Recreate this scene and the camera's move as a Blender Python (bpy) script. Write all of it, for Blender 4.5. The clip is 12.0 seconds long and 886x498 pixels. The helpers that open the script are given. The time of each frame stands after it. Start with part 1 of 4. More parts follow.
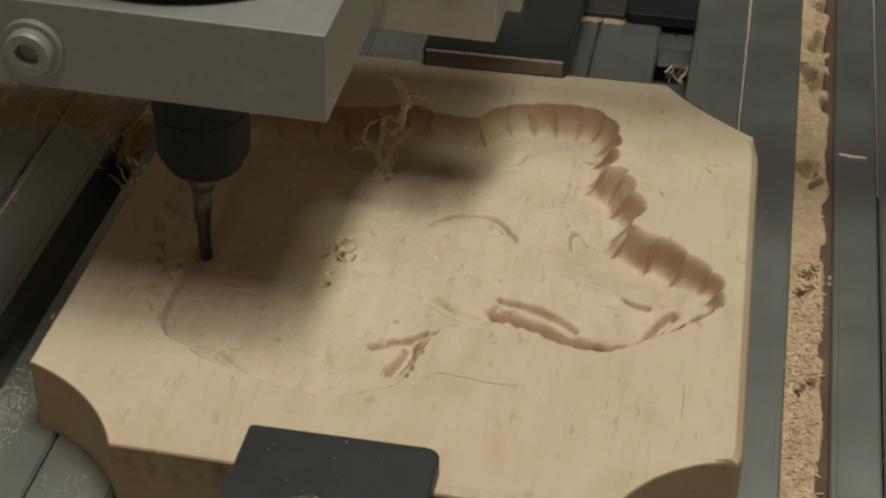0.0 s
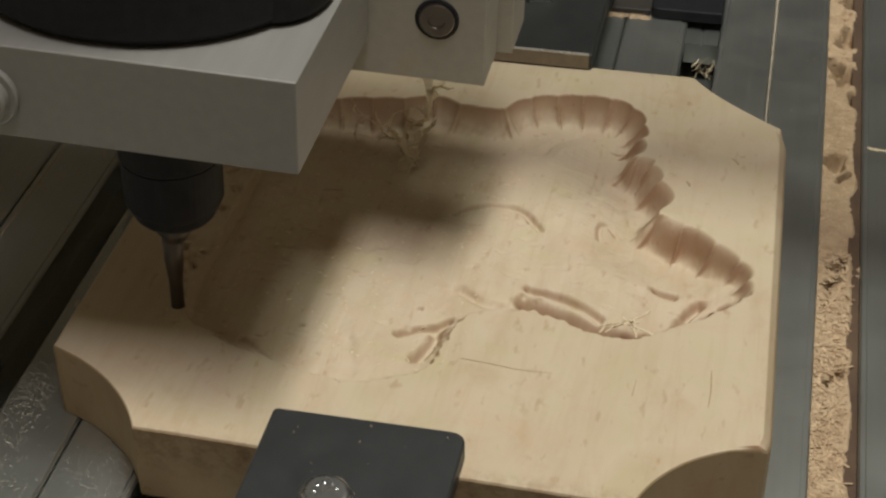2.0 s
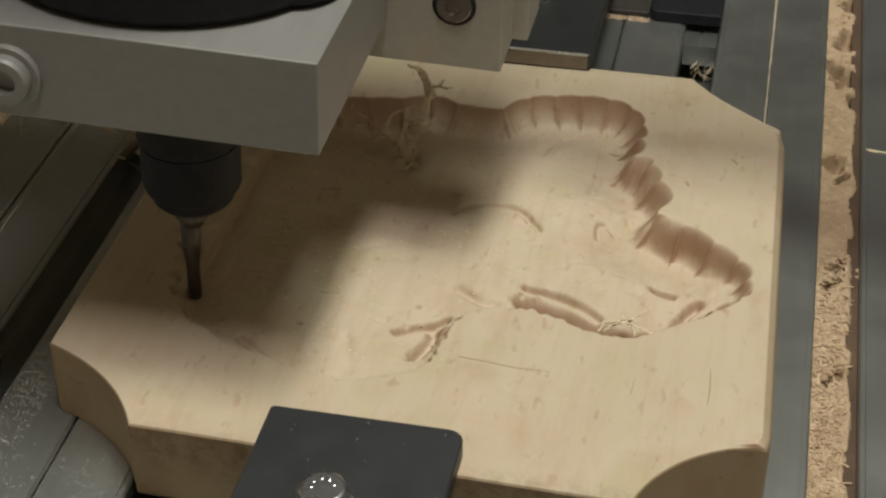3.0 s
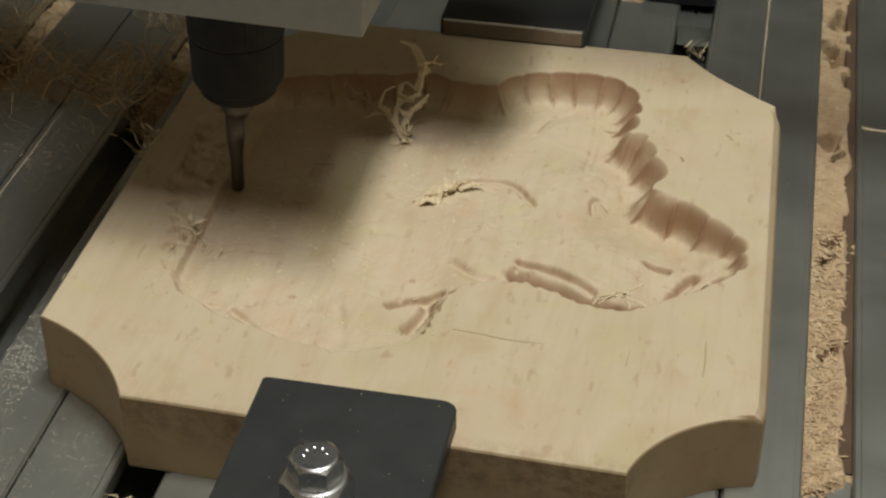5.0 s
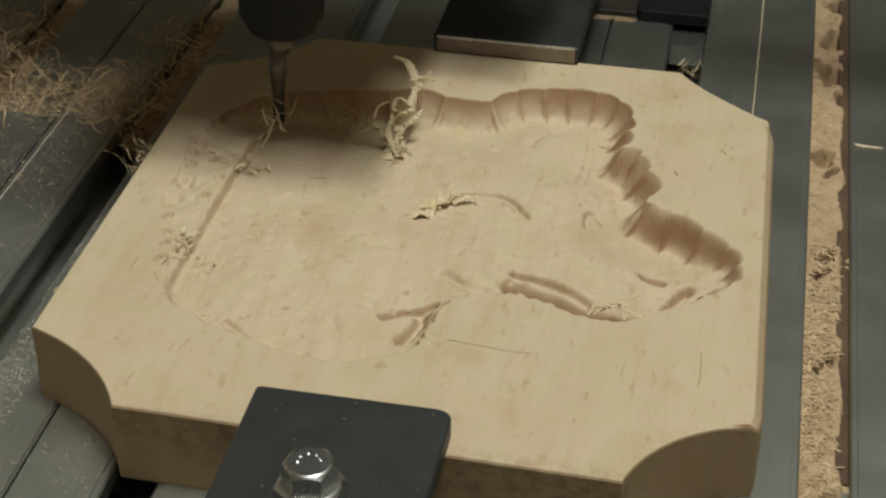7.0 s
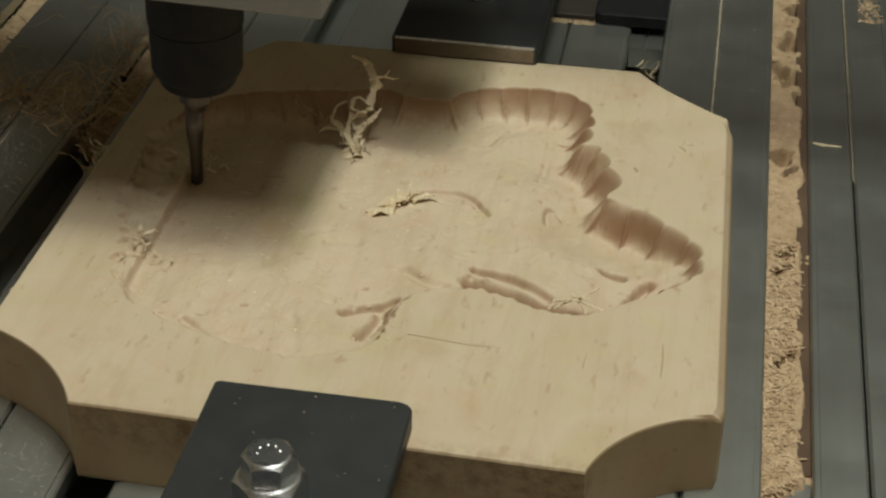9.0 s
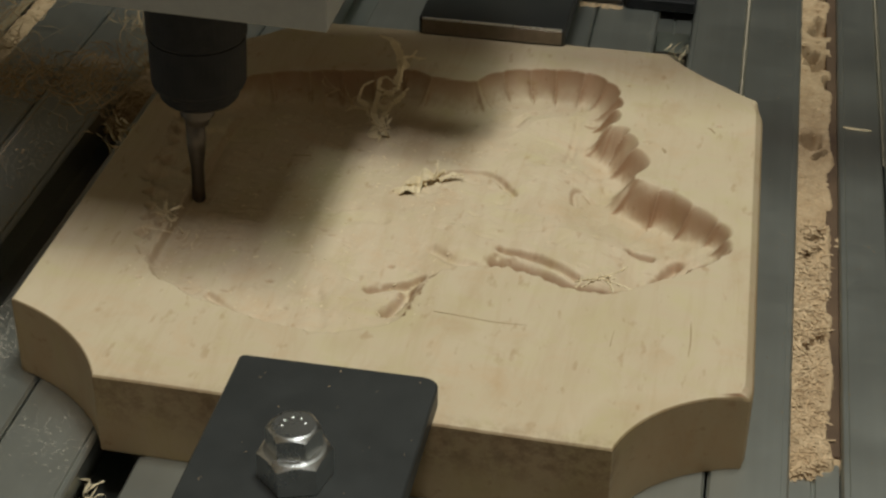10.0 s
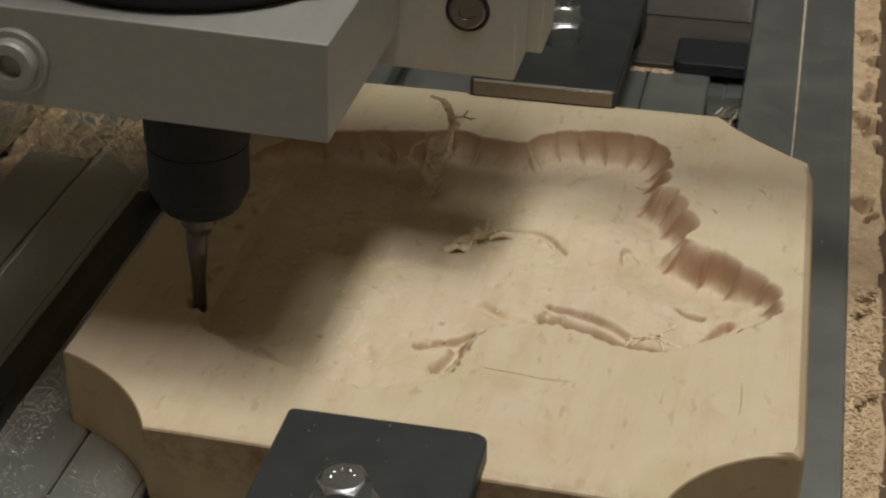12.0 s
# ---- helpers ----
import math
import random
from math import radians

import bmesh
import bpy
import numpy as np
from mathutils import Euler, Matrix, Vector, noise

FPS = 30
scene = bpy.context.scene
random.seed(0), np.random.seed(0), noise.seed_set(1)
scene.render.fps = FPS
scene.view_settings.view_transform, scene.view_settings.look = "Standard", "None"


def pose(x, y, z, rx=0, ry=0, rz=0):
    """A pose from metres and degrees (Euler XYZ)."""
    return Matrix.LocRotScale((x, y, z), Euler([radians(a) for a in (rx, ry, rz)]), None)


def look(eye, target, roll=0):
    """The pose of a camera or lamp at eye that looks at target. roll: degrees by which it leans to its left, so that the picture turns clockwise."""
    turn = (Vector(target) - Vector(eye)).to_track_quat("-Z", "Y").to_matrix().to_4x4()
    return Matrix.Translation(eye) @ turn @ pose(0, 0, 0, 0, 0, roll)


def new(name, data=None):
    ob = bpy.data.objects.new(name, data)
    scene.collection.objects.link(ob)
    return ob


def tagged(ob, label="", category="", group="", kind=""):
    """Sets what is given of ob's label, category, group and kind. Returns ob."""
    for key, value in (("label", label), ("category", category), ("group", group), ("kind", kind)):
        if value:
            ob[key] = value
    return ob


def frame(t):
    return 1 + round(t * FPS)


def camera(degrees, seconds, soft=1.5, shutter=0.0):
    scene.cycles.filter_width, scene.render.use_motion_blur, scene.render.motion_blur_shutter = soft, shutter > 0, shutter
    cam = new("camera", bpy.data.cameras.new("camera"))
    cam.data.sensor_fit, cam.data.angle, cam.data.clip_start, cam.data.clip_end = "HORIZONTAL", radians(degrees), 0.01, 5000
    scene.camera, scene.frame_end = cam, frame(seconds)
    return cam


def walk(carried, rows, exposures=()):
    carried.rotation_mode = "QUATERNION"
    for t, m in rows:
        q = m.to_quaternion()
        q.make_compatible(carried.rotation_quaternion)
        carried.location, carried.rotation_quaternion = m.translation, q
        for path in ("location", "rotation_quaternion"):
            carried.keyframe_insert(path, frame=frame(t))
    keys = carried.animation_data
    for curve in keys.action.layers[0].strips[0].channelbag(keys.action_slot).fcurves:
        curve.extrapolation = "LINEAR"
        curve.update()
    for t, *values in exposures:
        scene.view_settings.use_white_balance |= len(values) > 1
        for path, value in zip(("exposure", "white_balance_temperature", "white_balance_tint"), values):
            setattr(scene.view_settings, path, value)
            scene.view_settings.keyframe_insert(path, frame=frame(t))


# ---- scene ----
cam = camera(29.4, 12.0, soft=2.4)
PATH = [
    (0, (0.0867, -0.3058, 0.3377), (0.0559, -0.1482, 0.2186), -0.1),
    (0.5, (0.0861, -0.3063, 0.3352), (0.0556, -0.1487, 0.2159), 0.1),
    (1, (0.0853, -0.3064, 0.3336), (0.0530, -0.1492, 0.2142), -0.0),
    (1.5, (0.0850, -0.3076, 0.3301), (0.0520, -0.1504, 0.2110), -0.1),
    (2, (0.0857, -0.3091, 0.3285), (0.0523, -0.1507, 0.2111), -0.3),
    (2.5, (0.0855, -0.3095, 0.3270), (0.0522, -0.1507, 0.2101), -0.2),
    (3, (0.0855, -0.3100, 0.3243), (0.0523, -0.1507, 0.2080), -0.1),
    (5, (0.0857, -0.3121, 0.3157), (0.0533, -0.1525, 0.1995), 0.1),
    (5.5, (0.0846, -0.3124, 0.3128), (0.0528, -0.1526, 0.1968), 0.2),
    (6, (0.0849, -0.3133, 0.3110), (0.0531, -0.1530, 0.1957), 0.2),
    (6.5, (0.0855, -0.3142, 0.3092), (0.0536, -0.1529, 0.1953), 0.2),
    (7, (0.0853, -0.3155, 0.3080), (0.0535, -0.1531, 0.1957), 0.3),
    (7.2, (0.0858, -0.3161, 0.3089), (0.0539, -0.1533, 0.1972), 0.4),
    (9, (0.0859, -0.3180, 0.2987), (0.0584, -0.1530, 0.1891), 0.8),
    (9.5, (0.0848, -0.3190, 0.2945), (0.0581, -0.1539, 0.1848), 1.1),
    (10, (0.0852, -0.3192, 0.2917), (0.0550, -0.1547, 0.1821), 0.7),
    (10.5, (0.0855, -0.3205, 0.2892), (0.0537, -0.1556, 0.1805), 0.6),
    (11, (0.0858, -0.3210, 0.2884), (0.0529, -0.1556, 0.1810), 0.4),
    (11.5, (0.0847, -0.3212, 0.2875), (0.0505, -0.1552, 0.1813), 0.4),
    (12, (0.0849, -0.3225, 0.2878), (0.0483, -0.1545, 0.1856), 0.2),
]
walk(cam, [(t, look(eye, target, roll)) for t, eye, target, roll in PATH],
     [(0, -0.10, 6400, 11), (0.8, -0.05, 6340, 12), (2, 0.08, 6280, 14), (3.2, 0.12, 6260, 13), (5, 0.05, 6340, 10), (7, -0.06, 6370, 7), (9.5, -0.09, 6380, 7), (10.5, -0.12, 6390, 8), (11.2, -0.08, 6340, 11), (12, 0.02, 6280, 14)])

# ---- light: a long workshop lamp overhead and a greener one aside, in a closed room ----
world = bpy.data.worlds.new("world")
world.use_nodes = True
world.node_tree.nodes["Background"].inputs[0].default_value = (0.75, 0.8, 0.85, 1)
world.node_tree.nodes["Background"].inputs[1].default_value = 0.02
scene.world = world
LAMPS = [  # place, what it faces, size, power, colour
    ("ceiling_lamp", (0.185, -0.12, 1.70), (0.185, 0.10, 0.02), (0.21, 0.80), 16.4, (1.0, 0.96, 0.925)),
    ("side_lamp", (0.33, 0.12, 1.66), (0.0, 0.12, 0.02), (0.24, 0.45), 7.4, (0.95, 1.0, 0.84)),
]
for lamp_name, lamp_at, lamp_to, lamp_size, power, tint in LAMPS:
    lamp_data = bpy.data.lights.new(lamp_name, "AREA")
    lamp_data.shape, lamp_data.size, lamp_data.size_y = "RECTANGLE", *lamp_size
    lamp_data.energy, lamp_data.color = power, tint
    lamp = new(lamp_name, lamp_data)
    lamp.matrix_world = look(lamp_at, lamp_to)

CM = 0.01


# ---- materials ----
def nodes_of(name):
    m = bpy.data.materials.new(name)
    m.use_nodes = True
    nt = m.node_tree
    return m, nt, nt.nodes["Principled BSDF"]


def add(nt, kind, **values):
    n = nt.nodes.new(kind)
    for k, v in values.items():
        n.inputs[k.replace("_", " ")].default_value = v
    return n


def coords(nt, scale=(1, 1, 1)):
    c = nt.nodes.new("ShaderNodeTexCoord")
    m = nt.nodes.new("ShaderNodeMapping")
    m.inputs["Scale"].default_value = scale
    nt.links.new(c.outputs["Object"], m.inputs["Vector"])
    return m.outputs["Vector"]


def ramp(nt, source, stops):
    r = nt.nodes.new("ShaderNodeValToRGB")
    nt.links.new(source, r.inputs[0])
    e = r.color_ramp.elements
    while len(e) < len(stops):
        e.new(0.5)
    for el, (p, c) in zip(e, stops):
        el.position, el.color = p, (*c, 1)
    return r.outputs[0]


def mixed(nt, factor, a, b, mode="MIX"):
    n = nt.nodes.new("ShaderNodeMix")
    n.data_type, n.blend_type = "RGBA", mode
    for socket, v in ((n.inputs[0], factor), (n.inputs[6], a), (n.inputs[7], b)):
        if isinstance(v, (int, float)):
            socket.default_value = v
        elif isinstance(v, tuple):
            socket.default_value = (*v, 1)
        else:
            nt.links.new(v, socket)
    return n.outputs[2]


def bump(nt, bsdf, height, strength, distance):
    b = add(nt, "ShaderNodeBump", Strength=strength, Distance=distance)
    nt.links.new(height, b.inputs["Height"])
    nt.links.new(b.outputs[0], bsdf.inputs["Normal"])


def noise_tex(nt, vec, scale, detail=4, rough=0.55, distort=0.0):
    n = add(nt, "ShaderNodeTexNoise", Scale=scale, Detail=detail, Roughness=rough, Distortion=distort)
    nt.links.new(vec, n.inputs["Vector"])
    return n.outputs[0]


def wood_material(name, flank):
    m, nt, b = nodes_of(name)
    grain = noise_tex(nt, coords(nt, (170, 22, 60)), 1.0, 5, 0.6, 0.9)
    cloud = noise_tex(nt, coords(nt, (1, 1, 1)), 26, 3, 0.5)
    fleck = noise_tex(nt, coords(nt, (300, 120, 300)), 1.0, 2, 0.5)
    stain = noise_tex(nt, coords(nt, (60, 38, 60)), 1.0, 4, 0.6)
    base = ramp(nt, cloud, [(0.30, (0.60, 0.485, 0.335)), (0.55, (0.635, 0.525, 0.375)), (0.75, (0.575, 0.465, 0.305))])
    dark = ramp(nt, grain, [(0.30, (0.86, 0.79, 0.70)), (0.52, (1, 1, 1))])
    spots = ramp(nt, fleck, [(0.25, (0.72, 0.60, 0.50)), (0.36, (1, 1, 1))])
    col = mixed(nt, 0.45, base, dark, "MULTIPLY")
    col = mixed(nt, 0.55, col, spots, "MULTIPLY")
    col = mixed(nt, 0.5, col, ramp(nt, stain, [(0.28, (0.84, 0.75, 0.65)), (0.42, (1, 1, 1))]), "MULTIPLY")
    blush = noise_tex(nt, coords(nt, (55, 70, 55)), 1.0, 5, 0.7, 0.6)
    col = mixed(nt, 1.0, col, ramp(nt, blush, [(0.30, (1.0, 0.94, 0.89)), (0.48, (1, 1, 1)), (0.72, (0.97, 1.0, 0.88))]), "MULTIPLY")
    where = nt.nodes.new("ShaderNodeSeparateXYZ")
    nt.links.new(coords(nt), where.inputs[0])
    band = ramp(nt, where.outputs[2], [(0.0080, (0, 0, 0)), (0.0160, (0.8, 0.8, 0.8)), (0.0232, (1, 1, 1)), (0.0245, (0, 0, 0))])
    front = ramp(nt, where.outputs[1], [(0.0038, (1, 1, 1)), (0.0048, (0, 0, 0))])
    bark = ramp(nt, noise_tex(nt, coords(nt, (210, 150, 240)), 1.0, 5, 0.7), [(0.42, (0, 0, 0)), (0.60, (0.7, 0.7, 0.7))])
    bark = mixed(nt, 1.0, mixed(nt, 1.0, band, front, "MULTIPLY"), bark, "MULTIPLY")
    col = mixed(nt, bark, col, (0.25, 0.15, 0.08))
    planed = ramp(nt, where.outputs[2], [(0.0240, (1.0, 1.0, 0.99)), (0.0248, (0.89, 0.91, 0.86))])
    col = mixed(nt, 1.0, col, planed, "MULTIPLY")
    # cut flanks are redder across the grain; steep ones also carry painted shade
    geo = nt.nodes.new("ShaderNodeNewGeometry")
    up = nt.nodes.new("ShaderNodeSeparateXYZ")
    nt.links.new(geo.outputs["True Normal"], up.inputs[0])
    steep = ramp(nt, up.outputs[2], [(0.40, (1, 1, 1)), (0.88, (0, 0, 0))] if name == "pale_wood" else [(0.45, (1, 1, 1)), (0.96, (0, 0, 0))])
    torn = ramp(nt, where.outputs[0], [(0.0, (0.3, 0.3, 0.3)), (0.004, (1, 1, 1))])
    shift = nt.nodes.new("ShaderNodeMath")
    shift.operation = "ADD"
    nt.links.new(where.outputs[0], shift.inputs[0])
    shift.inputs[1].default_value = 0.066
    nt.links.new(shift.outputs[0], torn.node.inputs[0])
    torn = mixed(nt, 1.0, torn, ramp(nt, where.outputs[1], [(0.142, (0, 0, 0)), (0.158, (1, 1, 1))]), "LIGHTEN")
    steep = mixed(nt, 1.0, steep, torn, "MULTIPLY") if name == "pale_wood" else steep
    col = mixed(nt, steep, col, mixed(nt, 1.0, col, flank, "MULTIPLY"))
    nt.links.new(col, b.inputs["Base Color"])
    b.inputs["Roughness"].default_value = 0.62
    b.inputs["Specular IOR Level"].default_value = 0.3
    bump(nt, b, grain, 0.25, 0.0004)
    return m


def metal_material(name, colour, rough, metallic=1.0, brushed=(8, 300, 8), bumpy=0.1, dust=0.0, dust_scale=60, contrast=0.4):
    m, nt, b = nodes_of(name)
    streak = noise_tex(nt, coords(nt, brushed), 1.0, 4, 0.6)
    patch = noise_tex(nt, coords(nt), dust_scale, 5, 0.65)
    col = mixed(nt, contrast, colour, ramp(nt, streak, [(0.3, tuple(c * 0.72 for c in colour)), (0.7, tuple(min(1, c * 1.2) for c in colour))]))
    b.inputs["Metallic"].default_value = metallic
    if dust > 0:
        f = ramp(nt, patch, [(0.62 - 0.25 * dust, (0, 0, 0)), (0.82 - 0.1 * dust, (0.85, 0.85, 0.85))])
        col = mixed(nt, f, col, (0.42, 0.34, 0.24))
        inv = nt.nodes.new("ShaderNodeMath")
        inv.operation = "MULTIPLY_ADD"
        nt.links.new(f, inv.inputs[0])
        inv.inputs[1].default_value, inv.inputs[2].default_value = -metallic, metallic
        nt.links.new(inv.outputs[0], b.inputs["Metallic"])
    nt.links.new(col, b.inputs["Base Color"])
    r = add(nt, "ShaderNodeMapRange", To_Min=rough - 0.08, To_Max=rough + 0.12)
    nt.links.new(patch, r.inputs["Value"])
    nt.links.new(r.outputs[0], b.inputs["Roughness"])
    bump(nt, b, streak, bumpy, 0.0002)
    return m


def plain_material(name, a, c, rough, scale=80, bumpy=0.2, random_tint=0.0):
    m, nt, b = nodes_of(name)
    n = noise_tex(nt, coords(nt), scale, 5, 0.6)
    col = ramp(nt, n, [(0.3, a), (0.7, c)])
    if random_tint:
        g = nt.nodes.new("ShaderNodeNewGeometry")
        v = add(nt, "ShaderNodeMapRange", To_Min=1 - random_tint, To_Max=1 + random_tint * 0.6)
        nt.links.new(g.outputs["Random Per Island"], v.inputs["Value"])
        col = mixed(nt, 1.0, col, v.outputs[0], "MULTIPLY")
    nt.links.new(col, b.inputs["Base Color"])
    b.inputs["Roughness"].default_value = rough
    bump(nt, b, n, bumpy, 0.001)
    return m


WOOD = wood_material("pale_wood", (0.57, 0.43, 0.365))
# sawn edge: end-grain tone, with some shade of the upright sides in the colour
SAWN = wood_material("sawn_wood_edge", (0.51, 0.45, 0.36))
ALU = metal_material("milled_aluminium", (0.30, 0.292, 0.262), 0.50, 0.35, (300, 20, 300), 0.05, contrast=0.2)
PLATE = metal_material("dusty_milled_aluminium", (0.40, 0.385, 0.325), 0.52, 0.35, (300, 20, 300), 0.05, 0.22, 70, 0.2)
TABLE = metal_material("dusty_table_aluminium", (0.515, 0.535, 0.495), 0.37, 0.95, (260, 5, 260), 0.05, 0.0, 30, 0.14)
STEEL = metal_material("dark_blued_steel", (0.050, 0.053, 0.051), 0.47, 0.5, (120, 120, 120), 0.12)
EDGE = metal_material("bright_ground_steel", (0.24, 0.21, 0.185), 0.30, 1.0, (300, 10, 300), 0.1)
ZINC = metal_material("zinc_plated_steel", (0.64, 0.66, 0.66), 0.27, 1.0, (160, 160, 160), 0.3)
CARBIDE = metal_material("cutter_steel", (0.11, 0.098, 0.088), 0.35, 0.9, (60, 60, 400), 0.1)
BLACK = plain_material("black_plastic", (0.012, 0.012, 0.013), (0.02, 0.02, 0.021), 0.62, 300, 0.1)
NUTBLACK = plain_material("black_oxide", (0.010, 0.011, 0.013), (0.018, 0.018, 0.02), 0.60, 200, 0.1)
CHIPS = plain_material("wood_chips", (0.48, 0.335, 0.19), (0.65, 0.49, 0.305), 0.9, 160, 0.2, 0.22)
# browner, darker tone for the shavings towards the back
BROWN_CURL = plain_material("brown_shaving", (0.50, 0.37, 0.21), (0.68, 0.53, 0.33), 0.85, 200, 0.1, 0.25)
CURL = plain_material("fresh_shaving", (0.68, 0.56, 0.36), (0.80, 0.69, 0.47), 0.7, 200, 0.1, 0.15)
for dull in (BLACK, NUTBLACK):
    dull.node_tree.nodes["Principled BSDF"].inputs["Specular IOR Level"].default_value = 0.22
DUST = plain_material("grey_wood_dust", (0.50, 0.46, 0.39), (0.62, 0.57, 0.48), 0.9, 200)
JOINT = plain_material("settled_dust", (0.40, 0.35, 0.27), (0.49, 0.43, 0.33), 0.9, 200)
SLOT_BROWN = plain_material("dark_brown_slot", (0.07, 0.043, 0.026), (0.14, 0.088, 0.05), 0.85, 30)
STREAK = plain_material("dark_grain", (0.36, 0.26, 0.15), (0.47, 0.36, 0.22), 0.8, 300)
BROWN_BLACK = plain_material("brown_black", (0.026, 0.022, 0.017), (0.05, 0.042, 0.032), 0.6, 90)
DIM = plain_material("unseen_dark_wall", (0.06, 0.06, 0.058), (0.09, 0.088, 0.084), 0.8, 6)
PAINT = plain_material("warm_wall_paint", (0.68, 0.61, 0.51), (0.74, 0.67, 0.56), 0.8, 6)


# ---- building helpers (sizes in centimetres) ----
def finish(ob, bm_or_mesh, material, smooth=False):
    me = ob.data
    me.materials.append(material)
    if smooth:
        me.polygons.foreach_set("use_smooth", [True] * len(me.polygons))
    return ob


def part(name, bm, material, parent=None, label="", smooth=False, at=None):
    """One mesh object from a bmesh in centimetres, under a thing or a part."""
    bmesh.ops.scale(bm, vec=(CM, CM, CM), verts=bm.verts)
    bmesh.ops.recalc_face_normals(bm, faces=bm.faces)
    me = bpy.data.meshes.new(name)
    bm.to_mesh(me)
    bm.free()
    ob = new(name, me)
    finish(ob, me, material, smooth)
    if at:
        ob.location = [v * CM for v in at]
    if parent:
        ob.parent = parent
    if label:
        ob["label"] = label
    return ob


def empty(name, at=(0, 0, 0)):
    ob = new(name)
    ob.empty_display_size = 0.02
    ob.location = [v * CM for v in at]
    return ob


def box(lo, hi, bevel=0.05, segments=2):
    bm = bmesh.new()
    bmesh.ops.create_cube(bm, size=1)
    for v in bm.verts:
        v.co = Vector([lo[i] + (v.co[i] + 0.5) * (hi[i] - lo[i]) for i in range(3)])
    if bevel:
        bmesh.ops.bevel(bm, geom=bm.edges[:], offset=bevel, segments=segments, affect="EDGES", profile=0.5)
    return bm


def turned(profile, sides=48, axis="z"):
    """A turned solid from (radius, height) pairs, closed at both ends."""
    bm = bmesh.new()
    rings = []
    for r, z in profile:
        rings.append([bm.verts.new((r * math.cos(2 * math.pi * k / sides), r * math.sin(2 * math.pi * k / sides), z)) for k in range(sides)])
    for a, b in zip(rings, rings[1:]):
        for k in range(sides):
            bm.faces.new((a[k], a[(k + 1) % sides], b[(k + 1) % sides], b[k]))
    bm.faces.new(rings[0][::-1])
    bm.faces.new(rings[-1])
    if axis == "-y":
        bmesh.ops.rotate(bm, matrix=Matrix.Rotation(radians(90), 3, "X"), verts=bm.verts)
    return bm


def hexagon(flat, z0, z1, turn=0.0, chamfer=0.06):
    """A hexagonal head or nut, its upper corners turned off to a circle."""
    bm = bmesh.new()
    R = flat / 2 / math.cos(math.pi / 6)
    n = 48
    def hexed(k, size):
        a = (k * 2 * math.pi / n) % (math.pi / 3) - math.pi / 6
        return size / 2 / math.cos(a)
    rings = []
    for z, f in ((z0, lambda k: hexed(k, flat) * 0.98), (z0 + chamfer * 0.5, lambda k: hexed(k, flat)),
                 (z1, lambda k: hexed(k, flat)), (z1, lambda k: flat / 2 * 0.95), (z1 + 0.02, lambda k: flat / 2 * 0.85)):
        ring = []
        for k in range(n):
            r, a = f(k), turn + k * 2 * math.pi / n
            h = z if len(rings) != 2 else z1 - chamfer * 0.4 - (r - flat / 2) * 0.75
            ring.append(bm.verts.new((r * math.cos(a), r * math.sin(a), h)))
        rings.append(ring)
    for a, b in zip(rings, rings[1:]):
        for k in range(n):
            bm.faces.new((a[k], a[(k + 1) % n], b[(k + 1) % n], b[k]))
    bm.faces.new(rings[0][::-1])
    bm.faces.new(rings[-1])
    return bm


def extruded(section, y0, y1):
    """A bar along y from a closed (x, z) section."""
    bm = bmesh.new()
    a = [bm.verts.new((x, y0, z)) for x, z in section]
    b = [bm.verts.new((x, y1, z)) for x, z in section]
    n = len(section)
    for k in range(n):
        bm.faces.new((a[k], a[(k + 1) % n], b[(k + 1) % n], b[k]))
    bm.faces.new(a[::-1])
    bm.faces.new(b)
    return bm


# ---- the unseen room that closes the place ----
def room():
    lo, hi, t = (-190, -200, -90), (200, 220, 185), 8
    slabs = {
        "floor": ((lo[0], lo[1], lo[2] - t), (hi[0], hi[1], lo[2])),
        "ceiling": ((lo[0], lo[1], hi[2]), (hi[0], hi[1], hi[2] + t)),
        "wall_west": ((lo[0] - t, lo[1], lo[2]), (lo[0], hi[1], hi[2])),
        "wall_east": ((hi[0], lo[1], lo[2]), (hi[0] + t, hi[1], hi[2])),
        "wall_south": ((lo[0], lo[1] - t, lo[2]), (hi[0], lo[1], hi[2])),
        "wall_north": ((lo[0], hi[1], lo[2]), (hi[0], hi[1] + t, hi[2])),
    }
    for name, (a, b) in slabs.items():
        # north wall is out of view, made dark to dim the table's reflections
        dim = name == "wall_north"
        tagged(part(name, box(a, b, 0), DIM if dim else PAINT), ("dark" if dim else "plain beige") + " painted workshop " + name.split("_")[0], name.split("_")[0], kind="structure")


room()

# ---- slotted aluminium machine table ----
SLOTS = [25.3, 20.9, 16.5, 12.1, 6.45, 0.1, -6.25, -12.6, -19.0, -25.4]
HALF = 0.68
Y0, Y1 = -26, 62


